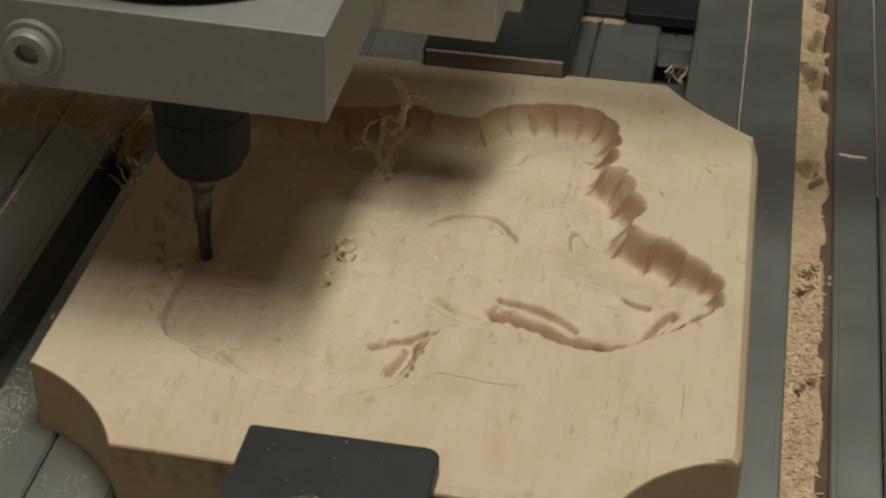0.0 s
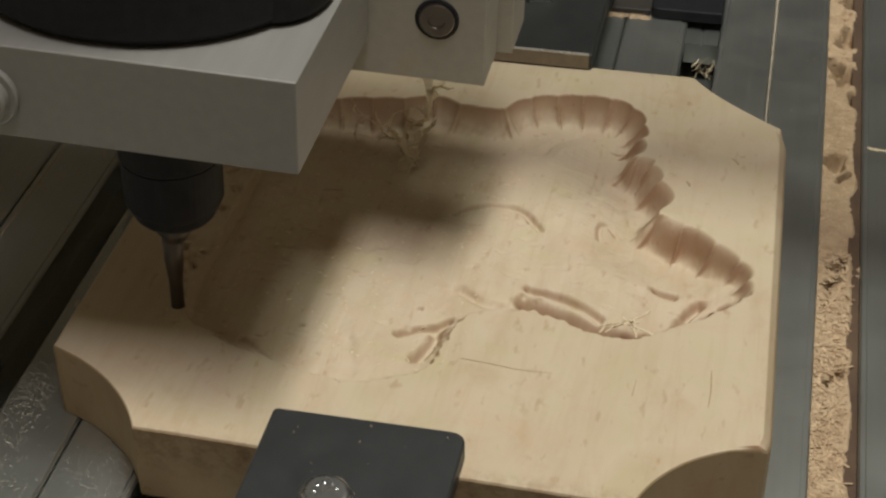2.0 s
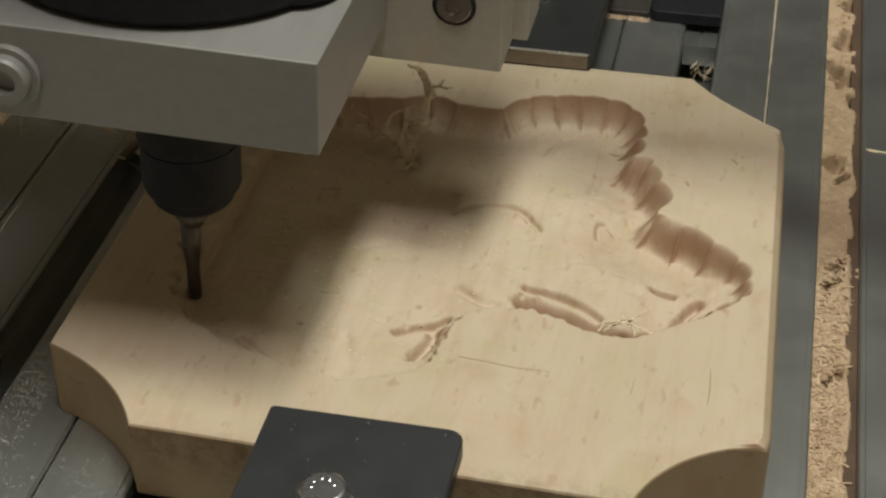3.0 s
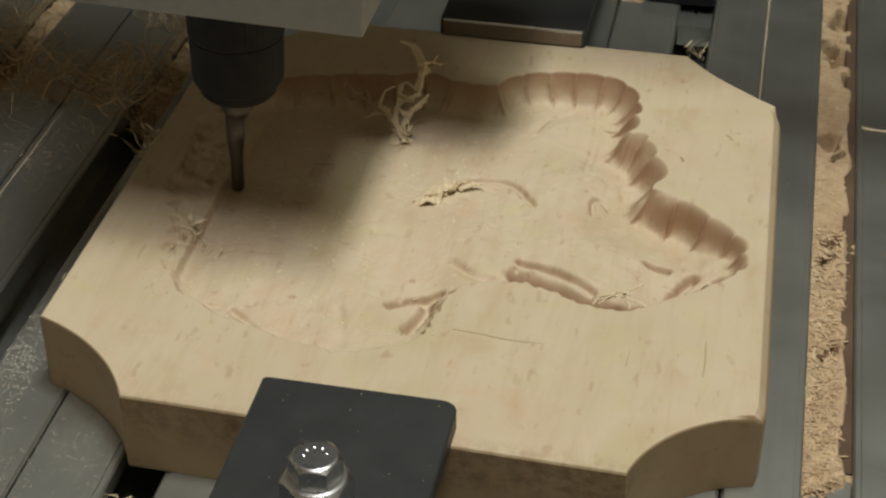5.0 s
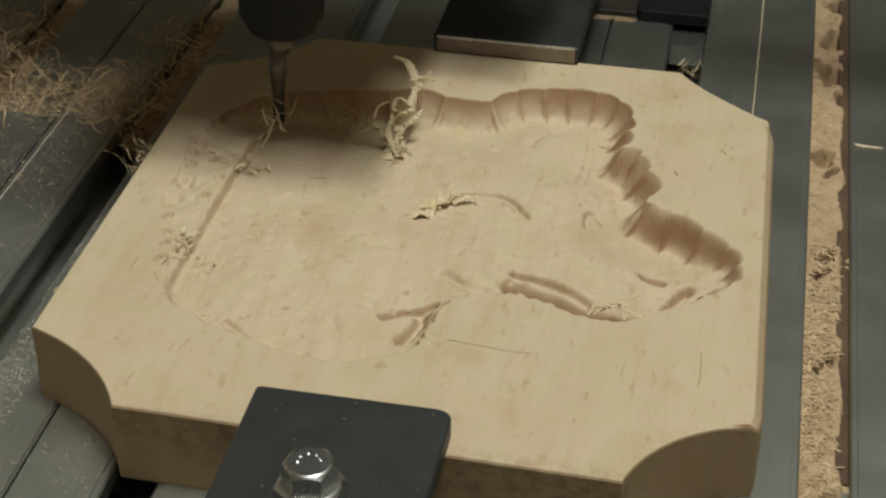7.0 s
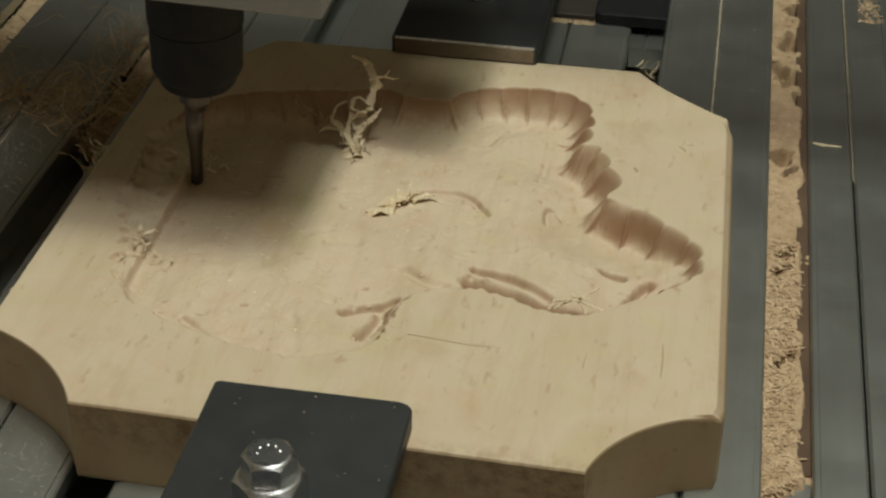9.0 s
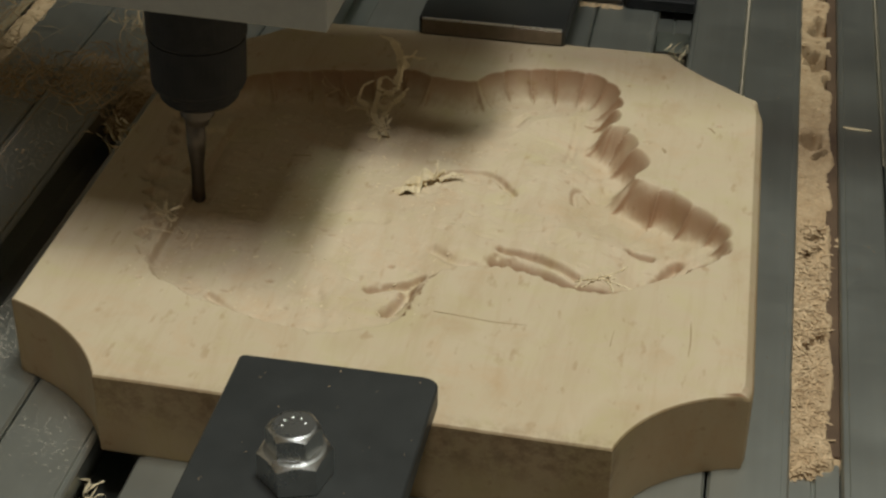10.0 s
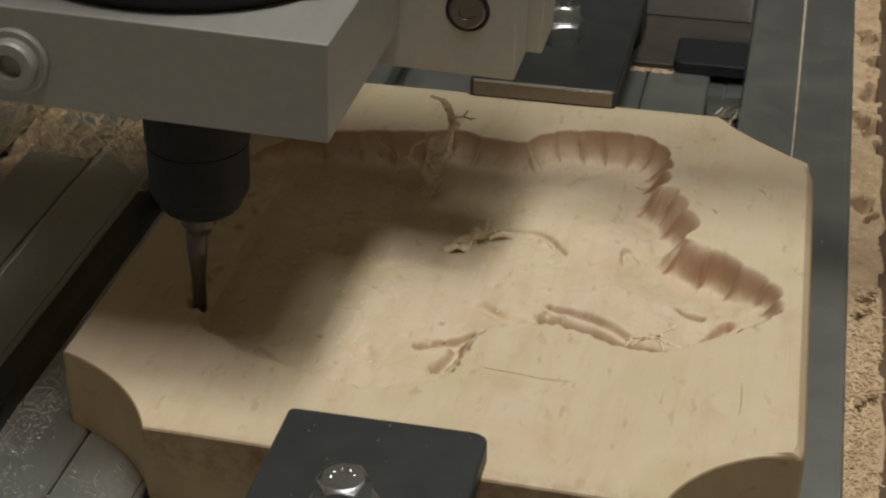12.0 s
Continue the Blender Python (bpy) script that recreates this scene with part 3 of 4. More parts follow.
# ---- the spindle on its carriage; origin at the cutter's tip ----
def router_spindle():
    s = tagged(empty("router_spindle", (-6.9, 8, 2.2)), "router spindle in a milled aluminium mount, carving the board", "router")
    part("cutter", turned([(0.02, 0), (0.14, 0.03), (0.21, 0.12), (0.20, 0.5), (0.20, 1.2), (0.28, 2.0), (0.30, 3.2)], 24), CARBIDE, s, "tapered steel cutter", True, at=(0.08, 0, 0))
    part("collet", turned([(0.34, 2.75), (0.40, 3.0), (0.50, 3.05), (0.52, 3.6)], 32), CARBIDE, s, "worn steel collet", at=(0.16, 0, 0))
    part("collet_nut", turned([(0.80, 3.60), (1.06, 3.65), (1.16, 3.77), (1.19, 4.0), (1.32, 4.1), (1.38, 4.25), (1.40, 5.65)], 48), NUTBLACK, s, "black collet nut", at=(0.26, 0, 0))
    part("neck", turned([(1.38, 5.67), (1.44, 5.75), (1.46, 8.0)], 48), BLACK, s, at=(0.26, 0, 0))
    mount = part("mount", box((-5.4, -3.7, 8.05), (5.0, 3.5, 10.65), 0.04), ALU, s, "milled aluminium mounting block")
    part("washer", turned([(0.86, 0), (0.86, 0.12), (0.82, 0.16)], 32, "-y"), ALU, mount, at=(-2.95, -3.70, 9.25))
    part("screw_head", turned([(0.66, 0.16), (0.66, 0.40), (0.60, 0.48), (0.34, 0.48), (0.31, 0.20)], 32, "-y"), ALU, mount, "dull steel socket screw", at=(-2.95, -3.70, 9.25))
    part("motor_body", turned([(3.5, 10.65), (3.8, 10.73), (3.95, 10.95), (3.95, 14.0), (3.8, 14.3), (3.8, 24)], 64), BLACK, s, "black motor housing", at=(-0.25, 0.9, 0)).scale = (1.20, 1.06, 1.0)
    boot = part("cable_boot", turned([(1.15, 10.66), (1.3, 10.9), (1.25, 11.9), (0.9, 12.6), (0.75, 16.0)], 28), BLACK, s, "black rubber cable boot", True, at=(3.55, 0.4, 0))
    boot.scale = (1.0, 1.35, 1.0)
    # slide block and the plates' far left reach are out of view, added for shadow
    part("hidden_slide_block", box((-17, 7.62, 11.5), (8.5, 8.96, 34), 0.08), ALU, s, "unseen aluminium slide block behind the carriage, added to cast shadow")
    plate = part("carriage_plate", box((-17, 3.52, 6.85), (8.3, 5.5, 34), 0.05), PLATE, s, "aluminium carriage plate")
    part("rear_plate", box((-17, 5.52, 6.85), (8.75, 7.6, 34), 0.05), PLATE, s)
    part("counterbore", turned([(0.62, 0), (0.62, 0.03), (0.56, 0.05)], 32, "-y"), BLACK, plate, at=(6.92, 3.52, 8.8))
    part("screw_head", turned([(0.5, 0.05), (0.5, 0.09), (0.46, 0.12), (0.24, 0.12), (0.22, 0.06)], 32, "-y"), EDGE, plate, "dull steel socket screw", at=(6.92, 3.52, 8.8))
    return s


SPINDLE = router_spindle()


def unseen_gantry_beam():
    """Unseen carriage beam with its two guide rails, added to shade the board's back; origin over the cutter's line."""
    g = tagged(empty("unseen_gantry_beam", (-6.9, 8, 2.2)), "unseen aluminium gantry beam, added to shade the back of the board", "gantry")
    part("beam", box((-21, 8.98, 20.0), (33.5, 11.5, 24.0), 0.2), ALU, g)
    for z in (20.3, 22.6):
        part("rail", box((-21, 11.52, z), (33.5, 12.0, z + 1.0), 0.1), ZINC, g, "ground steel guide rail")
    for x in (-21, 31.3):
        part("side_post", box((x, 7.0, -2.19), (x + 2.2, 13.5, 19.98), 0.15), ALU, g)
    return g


UNSEEN_GANTRY = unseen_gantry_beam()

# ---- blocks behind the board ----
# the dark area behind the board is built from two flat dark plates
tagged(part("dark_flat_plate", slab([(2.6, 31.0), (4.2, 31.0), (4.2, 33.4), (7.15, 33.4), (7.15, 41.5), (2.6, 41.5)], 0.0, 0.25, 0.03), BROWN_BLACK), "brown-black plate lying on the table", "plate")
tagged(part("black_slot_plate", slab(rounded(4.27, 30.75, 7.15, 33.3, (0.35, 0.1, 0.1, 0.1)), 0.0, 0.5, 0.05), NUTBLACK), "black rounded plate lying over a table slot", "nut plate")
tagged(part("aluminium_block", box((2.3, 35.9, 0.26), (7.05, 41.5, 3.2), 0.06), ALU), "aluminium block standing on the dark plate", "block")


# ---- sawdust and shavings ----
def sliver(rng, size, thin, at, flat=0.35, slim=1.0):
    """A bent sliver of wood: eight corners and six faces."""
    ln, wd = size * rng.uniform(0.5, 1.3), slim * size * rng.uniform(0.12, 0.35)
    bend = rng.uniform(-0.25, 0.25) * ln
    pts = [(-ln / 2, 0), (0, bend * 0.5), (ln / 2, 0)]
    m = Euler((rng.uniform(-flat, flat), rng.uniform(-flat, flat), rng.uniform(0, 6.28))).to_matrix()
    vs = [m @ Vector((x, y + w * wd, z + bend * 0.4 * (x == 0))) + Vector(at) for x, y in pts for w in (-0.5, 0.5) for z in (0, thin)]
    fs = []
    for k in (0, 4):
        a, b = k, k + 4
        fs += [(a, a + 2, b + 2, b), (a + 1, b + 1, b + 3, a + 3), (a, b, b + 1, a + 1), (a + 2, a + 3, b + 3, b + 2)]
    fs += [(0, 1, 3, 2), (8, 10, 11, 9)]
    return vs, fs


def loose_stuff(name, label, makers, material, category="sawdust"):
    vs, fs = [], []
    for v, f in makers:
        o = len(vs)
        vs += [tuple(c * CM for c in p) for p in v]
        fs += [tuple(o + i for i in q) for q in f]
    me = bpy.data.meshes.new(name)
    me.from_pydata(vs, [], fs)
    me.update()
    ob = new(name, me)
    me.materials.append(material)
    return tagged(ob, label, category, kind="stuff")


def slot_fill(x0, x1, y0, y1, level, name, label, flakes, seed, hollows=()):
    """Packed sawdust in a slot: a lumpy bed with slivers on it."""
    rng = random.Random(seed)
    nx, ny = 27, int((y1 - y0) / 0.055)
    xs, ys = np.linspace(x0, x1, nx), np.linspace(y0, y1, ny)
    X, Y = np.meshgrid(xs, ys)
    Z = level + 0.09 * waves(X, Y, 10, 0.15, 0.7, seed) + 0.035 * waves(X, 1.8 * Y, 12, 0.7, 1.8, seed + 1) + 0.010 * waves(X, Y, 16, 3.0, 7.0, seed + 3)
    for hx, hy, hr in hollows:
        Z -= 0.8 * np.exp(-(((X - hx + 0.12 * np.sin(5 * Y)) / hr) ** 2 + ((Y - hy + 0.15 * np.sin(6 * X)) / (1.5 * hr)) ** 2) ** 4)
    Z -= 0.9 * smooth((y0 + 1.0 - Y - 0.5 * (x1 - X)) / 1.0)
    Z -= 0.22 * smooth((X - x1 + 0.30 + 0.05 * waves(X, Y, 6, 0.3, 1.0, seed + 4)) / 0.16)
    idx = np.arange(nx * ny).reshape(ny, nx)
    q = np.stack([idx[:-1, :-1], idx[:-1, 1:], idx[1:, 1:], idx[1:, :-1]], -1).reshape(-1, 4).tolist()
    bed = ([Vector(p) for p in np.stack([X, Y, Z], -1).reshape(-1, 3)], q)
    out = [bed]
    for _ in range(flakes):
        a, b = rng.uniform(x0 + 0.05, x1 - 0.40), y0 + (y1 - y0) * rng.random() ** 1.9
        j, i = min(ny - 1, int((b - y0) / (y1 - y0) * ny)), min(nx - 1, int((a - x0) / (x1 - x0) * nx))
        near = b < y0 + 0.28 * (y1 - y0)
        if near:
            out.append(sliver(rng, rng.choice((0.22, 0.34, 0.46)), 0.008, (a, b, Z[j, i] + rng.uniform(-0.005, 0.02)), 0.14, 0.5))
        else:
            out.append(sliver(rng, rng.choice((0.06, 0.10, 0.16)), 0.008, (a, b, Z[j, i]), 0.08))
    return loose_stuff(name, label, out, CHIPS)


slot_fill(11.42, 12.78, 3.2, 50, -0.20, "slot_sawdust", "packed pale sawdust and slivers filling a table slot", 4600, 5, [(11.9, 21.6, 0.36), (12.2, 20.6, 0.2), (12.2, 27.8, 0.5), (11.7, 29.0, 0.4), (12.5, 26.0, 0.3), (12.3, 31.0, 0.5), (12.4, 34.0, 0.5), (11.9, 14.4, 0.22), (12.1, 15.3, 0.3), (11.75, 13.2, 0.12), (12.0, 9.5, 0.2), (12.0, 36.5, 0.4)])
slot_fill(-13.28, -11.92, 18.5, 34, -0.75, "slot_sawdust", "loose sawdust lying in a table slot", 900, 25)
slot_fill(-19.68, -18.32, 17.0, 40, -0.70, "slot_sawdust", "loose sawdust lying in a table slot", 900, 35)
tagged(part("slot_strip", extruded([(11.44, -1.2), (12.75, -1.2), (12.75, -0.33), (12.14, -0.33), (12.10, -0.40), (12.04, -0.40), (12.00, -0.33), (11.44, -0.33)], -24, 4.2), TABLE), "grey aluminium strip in a table slot", "slot strip")
tagged(part("slot_strip", extruded([(5.79, -1.2), (7.10, -1.2), (7.10, -0.33), (6.49, -0.33), (6.45, -0.40), (6.39, -0.40), (6.35, -0.33), (5.79, -0.33)], 29.6, 33.5), TABLE), "short grey aluminium strip in a table slot", "slot strip")


# dark brown strip beside the right wall of the filled slot
tagged(part("slot_wall_strip", box((12.40, 4.4, -0.54), (12.778, 50, -0.27), 0.02, 1), SLOT_BROWN), "dark brown strip along the wall of a table slot", "dust film", kind="stuff")


def scatter(name, label, count, area, z, sizes, seed, material=CHIPS, dense=1.0, patchy=0.0):
    """Loose specks on a level face; patchy ones gather in drifts."""
    rng = random.Random(seed)
    out = []
    while len(out) < count:
        x, y = rng.uniform(area[0], area[1]), area[2] + (area[3] - area[2]) * rng.random() ** dense
        if any(abs(x - c) < HALF + 0.05 for c in SLOTS) and z < 1:
            continue
        drift = math.sin(1.3 * x + 0.7 * y + seed) + math.sin(0.5 * x - 1.1 * y) + 0.7 * math.sin(2.9 * x + 2.3 * y)
        if patchy and rng.random() < patchy * (0.5 - 0.25 * drift):
            continue
        out.append(sliver(rng, rng.choice(sizes), 0.012, (x, y, z + 0.004), 0.12))
    return loose_stuff(name, label, out, material)


scatter("table_specks", "fine pale sawdust specks on the table", 9000, (-20, -6.2, -4, 19), 0.0, (0.015, 0.02, 0.03, 0.04, 0.06), 41, DUST, 1.0, 1.0)
scatter("plate_edge_dust", "loose sawdust along the front of the dark plate", 260, (2.5, 4.25, 30.6, 31.0), 0.0, (0.06, 0.1, 0.16), 48)
scatter("slot_edge_dust", "line of pale sawdust along the slot beside the board", 1500, (-11.85, -10.6, 1.5, 14), 0.0, (0.03, 0.05, 0.08), 46, DUST, 1.0, 0.8)
scatter("table_specks", "fine pale sawdust specks on the table", 900, (-20, -13.3, 10, 24), 0.0, (0.03, 0.05, 0.10), 42, CHIPS, 1.0, 1.0)
scatter("table_specks", "fine pale sawdust specks on the table", 700, (7.3, 20, 3, 40), 0.0, (0.03, 0.04, 0.05), 43)
scatter("matted_dust", "matted sawdust under the shavings on the table", 1500, (-20, -13.6, 18.6, 22.5), 0.0, (0.04, 0.08, 0.13, 0.2), 49, CHIPS, 1.0, 1.0)
scatter("dust_patch", "patch of loose sawdust lying on the table", 1500, (14.9, 19.5, 33, 39), 0.0, (0.10, 0.15, 0.25), 47)
scatter("clamp_specks", "fine pale sawdust specks on the clamp", 45, (-2.7, 2.3, -8, 1.2), 3.11, (0.03, 0.04, 0.06), 44)


def board_specks():
    rng = random.Random(45)
    spots = np.array([(rng.uniform(-7.4, 1.5), rng.uniform(4.5, 16)) for _ in range(900)])
    heights = H + relief(spots[:, :1], spots[:, 1:])
    out = [sliver(rng, rng.choice((0.04, 0.06, 0.09, 0.13)), 0.010, (x, y, h[0] - 0.002), 0.08) for (x, y), h in zip(spots, heights)]
    loose_stuff("board_specks", "fine wood dust on the carved board", out, CURL)


board_specks()


def joint_dust(x, y0, y1, wide, seed):
    """A thin line of dust caught in the joint between two profiles."""
    rng = random.Random(seed)
    vs, fs, y, k = [], [], y0, 0
    while y < y1:
        w, c = wide * rng.uniform(0.85, 1.15) * (1 + 0.06 * max(0, y - 26)), x + rng.gauss(0, 0.004)
        vs += [Vector((c + sx * w / 2, y, zz)) for sx, zz in ((-1, -0.07), (-1, 0.003), (0, 0.014), (1, 0.003), (1, -0.07))]
        if k:
            fs += [(5 * k + j - 5, 5 * k + j - 4, 5 * k + j + 1, 5 * k + j) for j in range(4)]
        y, k = y + rng.uniform(0.12, 0.4), k + 1
    out = [(vs, fs)]
    return loose_stuff("joint_dust", "thin line of pale dust caught in a table joint", out, JOINT)


joint_dust((12.1 + 6.45) / 2, 19, 60, 0.055, 51)
joint_dust((12.1 + 16.5) / 2, 20, 60, 0.025, 53)
joint_dust((-12.6 - 19.0) / 2 + 0.3, 4, 20, 0.07, 52)


def shaving(name, at, seed, curls, spread, lift, label, radius=(0.12, 0.34), wide=(0.05, 0.14), turns=(0.4, 1.4), length=(0.3, 1.1), material=None):
    """A tangle of thin ragged ribbons of wood, each a curl of its own."""
    rng = random.Random(seed)
    heap = empty(name, at)
    for _ in range(curls):
        vs, fs = [], []
        n = rng.randint(18, 34)
        c0 = Vector((rng.gauss(0, spread[0]), rng.gauss(0, spread[1]), abs(rng.gauss(0, lift)) + 0.05))
        turn = Euler((rng.uniform(-0.9, 0.9), rng.uniform(-0.9, 0.9), rng.uniform(0, 6.28))).to_matrix()
        rad, tw, run = rng.uniform(*radius), rng.uniform(*turns), rng.uniform(*length)
        w0, ph, sag, flat = rng.uniform(*wide), rng.uniform(0, 6.28), rng.uniform(-1.2, 1.2), rng.uniform(0.35, 1.0)
        line = []
        for k in range(n):
            t = k / (n - 1)
            a = ph + tw * 6.28 * t ** rng.choice((1.0, 1.0, 1.03))
            r = rad * (1 - 0.6 * t)
            line.append(c0 + turn @ Vector((run * (t - 0.5), r * math.cos(a) + sag * rad * t * t, flat * r * math.sin(a))))
        side = turn @ Vector((1, rng.uniform(-0.6, 0.6), rng.uniform(-0.4, 0.4))).normalized()
        for k, p in enumerate(line):
            d = (line[min(k + 1, n - 1)] - line[max(k - 1, 0)]).normalized()
            nrm = d.cross(side).normalized()
            e = min(1.0, 4.0 * min(k + 0.4, n - 0.6 - k) / n)
            for sgn, th in ((-1, -1), (1, -1), (1, 1), (-1, 1)):
                w = w0 * e * (0.55 + 0.75 * rng.random() ** 2) if th < 0 else w
                q = p + side * (sgn * w / 2) + nrm * (th * 0.005)
                q.z = max(q.z, 0.005)
                vs.append(q)
        for k in range(n - 1):
            for j in range(4):
                a, b = 4 * k + j, 4 * k + (j + 1) % 4
                fs.append((a, b, b + 4, a + 4))
        fs += [(0, 3, 2, 1), tuple(4 * (n - 1) + j for j in range(4))]
        me = bpy.data.meshes.new("curl")
        me.from_pydata([tuple(c * CM for c in p) for p in vs], [], fs)
        me.update()
        ob = new("curl", me)
        finish(ob, me, material or CURL)
        ob.parent = heap
    return tagged(heap, label, "wood shaving", "loose wood shavings")


def strand(heap, points, wide, seed, twist=2.0):
    """One torn ribbon of wood that follows a bent line, under its heap; places in centimetres."""
    rng = random.Random(seed)
    p = np.array(points, float)
    t = np.linspace(0, len(p) - 1, 9 * len(p))
    line = np.stack([np.interp(t, np.arange(len(p)), p[:, k]) for k in range(3)], -1)
    for _ in range(4):
        line[1:-1] = (line[:-2] + 2 * line[1:-1] + line[2:]) / 4
    line += np.array([[rng.gauss(0, 0.008) for _ in range(3)] for _ in line])
    n, vs, fs = len(line), [], []
    broad = np.interp(t, np.linspace(0, len(p) - 1, len(wide)), wide)
    frayed = np.convolve([rng.uniform(0.3, 1.9) for _ in range(n + 4)], np.ones(5) / 5, "valid")
    ph = rng.uniform(0, 6.28)
    for k in range(n):
        d = Vector(line[min(k + 1, n - 1)] - line[max(k - 1, 0)]).normalized()
        a = ph + twist * k / n
        side = (Vector((math.cos(a), 0.4 * math.sin(a), math.sin(a))).cross(d)).normalized()
        nrm = d.cross(side).normalized()
        w = 0.85 * broad[k] * frayed[k] * (0.85 + 0.3 * rng.random())
        cup = 0.35 * w
        for sx, th in ((-1, 1), (0, 1), (1, 1), (1, -1), (0, -1), (-1, -1)):
            q = Vector(line[k]) + side * (sx * w / 2) + nrm * (th * 0.010 + (cup if sx else 0))
            vs.append(tuple(c * CM for c in q))
    for k in range(n - 1):
        for j in range(6):
            a, b = 6 * k + j, 6 * k + (j + 1) % 6
            fs.append((a, b, b + 6, a + 6))
    fs += [(5, 4, 3, 2, 1, 0), tuple(6 * (n - 1) + j for j in range(6))]
    me = bpy.data.meshes.new("curl")
    me.from_pydata(vs, [], fs)
    me.update()
    ob = new("curl", me)
    finish(ob, me, CURL)
    ob.parent = heap
    return ob


def flake(name, at, seed, long, broad, turn, label):
    """A crumpled sheet of wood fibre with a ragged outline."""
    rng = random.Random(seed)
    nu, nv = 26, 9
    X, Y = np.meshgrid(np.linspace(-1, 1, nu), np.linspace(-1, 1, nv))
    edge = np.convolve([0.35 + 1.25 * rng.random() for _ in range(2 * nu + 3)], np.ones(4) / 4, "valid")
    W = broad / 2 * np.where(Y > 0, edge[:nu][None, :], edge[nu:][None, :]) * (1 - 0.45 * smooth((X + 0.2) / 0.9)) * np.sqrt(np.clip(1.04 - X ** 4, 0, 1))
    px, py = X * long / 2, Y * W + 0.10 * np.sin(2.2 * X + 0.5)
    z = 0.12 + 0.075 * waves(px, py, 10, 1.0, 2.8, seed) + 0.05 * Y ** 2 + 0.045 * waves(px, py, 12, 2.5, 5.0, seed + 1) + np.array([[rng.gauss(0, 0.012) for _ in range(nu)] for _ in range(nv)])
    z = np.maximum(z, 0.015)
    c, d = math.cos(turn), math.sin(turn)
    top = np.stack([px * c - py * d, px * d + py * c, z + 0.012], -1).reshape(-1, 3)
    low = top - np.array([0, 0, 0.022])
    idx = np.arange(nu * nv).reshape(nv, nu)
    quads = np.stack([idx[:-1, :-1], idx[:-1, 1:], idx[1:, 1:], idx[1:, :-1]], -1).reshape(-1, 4)
    rim = np.concatenate([idx[0, :-1], idx[:-1, -1], idx[-1, :0:-1], idx[:0:-1, 0]])
    after = np.roll(rim, -1)
    m = nu * nv
    faces = quads.tolist() + (quads[:, ::-1] + m).tolist() + np.stack([rim, rim + m, after + m, after], -1).tolist()
    me = bpy.data.meshes.new(name)
    me.from_pydata((np.concatenate([top, low]) * CM).tolist(), [], faces)
    me.update()
    ob = new(name, me)
    finish(ob, me, CURL)
    ob.location = [v * CM for v in at]
    return tagged(ob, label, "wood shaving", "loose wood shavings")


TALL = shaving("wood_shaving", (-2.2, 15.0, surface(-2.2, 15.0) - 0.03), 61, 9, (0.22, 0.40), 0.18, "tall ragged tangle of pale wood shavings on the board", (0.12, 0.3), (0.12, 0.26), (0.4, 1.0))
strand(TALL, [(0.35, -0.15, 0.05), (-0.05, 0.15, 0.15), (-0.45, 1.20, 0.40), (-0.30, 1.60, 0.70), (0.22, 1.60, 1.00), (0.22, 2.20, 1.30), (0.25, 2.60, 1.60), (-0.20, 3.20, 1.95), (-0.75, 3.20, 2.05)], (0.45, 0.4, 0.3, 0.34, 0.26, 0.22, 0.38, 0.42, 0.12), 11)
strand(TALL, [(0.22, 2.55, 1.58), (0.50, 2.65, 1.62), (0.62, 2.90, 1.75)], (0.22, 0.14, 0.05), 12)
strand(TALL, [(0.48, 2.65, 1.60), (0.78, 2.62, 1.58), (0.92, 2.72, 1.60)], (0.16, 0.12, 0.05), 13)
strand(TALL, [(-0.35, 0.55, 0.10), (-0.62, 0.95, 0.35), (-1.0, 1.25, 0.60), (-0.95, 1.75, 0.85), (-0.65, 1.95, 0.95)], (0.36, 0.26, 0.18, 0.16, 0.06), 14)
strand(TALL, [(-0.75, 1.1, 0.40), (-1.15, 0.95, 0.42), (-1.35, 0.75, 0.36)], (0.18, 0.12, 0.05), 15)
strand(TALL, [(0.18, 1.75, 1.05), (-0.25, 2.05, 1.15), (-0.48, 1.95, 1.10), (-0.45, 1.60, 0.95), (-0.15, 1.50, 0.85)], (0.20, 0.16, 0.18, 0.16, 0.08), 16)
strand(TALL, [(-0.40, 1.15, 0.40), (0.05, 1.25, 0.55), (0.40, 1.55, 0.85), (0.55, 1.70, 0.95)], (0.34, 0.28, 0.20, 0.06), 17)
strand(TALL, [(0.0, -0.2, 0.05), (-0.25, 0.4, 0.20), (-0.15, 0.9, 0.35), (0.10, 1.2, 0.50)], (0.40, 0.46, 0.34, 0.2), 18)
FLAT = flake("wood_shaving", (-0.28, 11.95, surface(-0.28, 11.95) - 0.03), 63, 2.0, 0.62, 0.80, "flat crumpled wood shaving lying on the carving")
strand(FLAT, [(0.3, 0.1, 0.1), (0.45, 0.5, 0.35), (0.4, 0.9, 0.5)], (0.10, 0.06, 0.03), 22)
strand(FLAT, [(0.5, 0.4, 0.1), (0.9, 0.75, 0.2), (1.25, 0.7, 0.12)], (0.22, 0.18, 0.08), 23)
strand(FLAT, [(-0.9, -0.7, 0.05), (-0.4, -0.3, 0.12), (0.2, 0.0, 0.1)], (0.12, 0.2, 0.14), 24)
NEAR = shaving("wood_shaving", (-6.9, 12.9, surface(-6.9, 12.9) - 0.02), 64, 16, (0.45, 0.35), 0.15, "small curled shavings beside the cutter's path")
SIDE = shaving("wood_shaving", (-7.2, 8.0, surface(-7.2, 8.0) - 0.02), 65, 12, (0.14, 0.55), 0.06, "small curled shavings along the carving's edge", (0.06, 0.14), (0.06, 0.14))
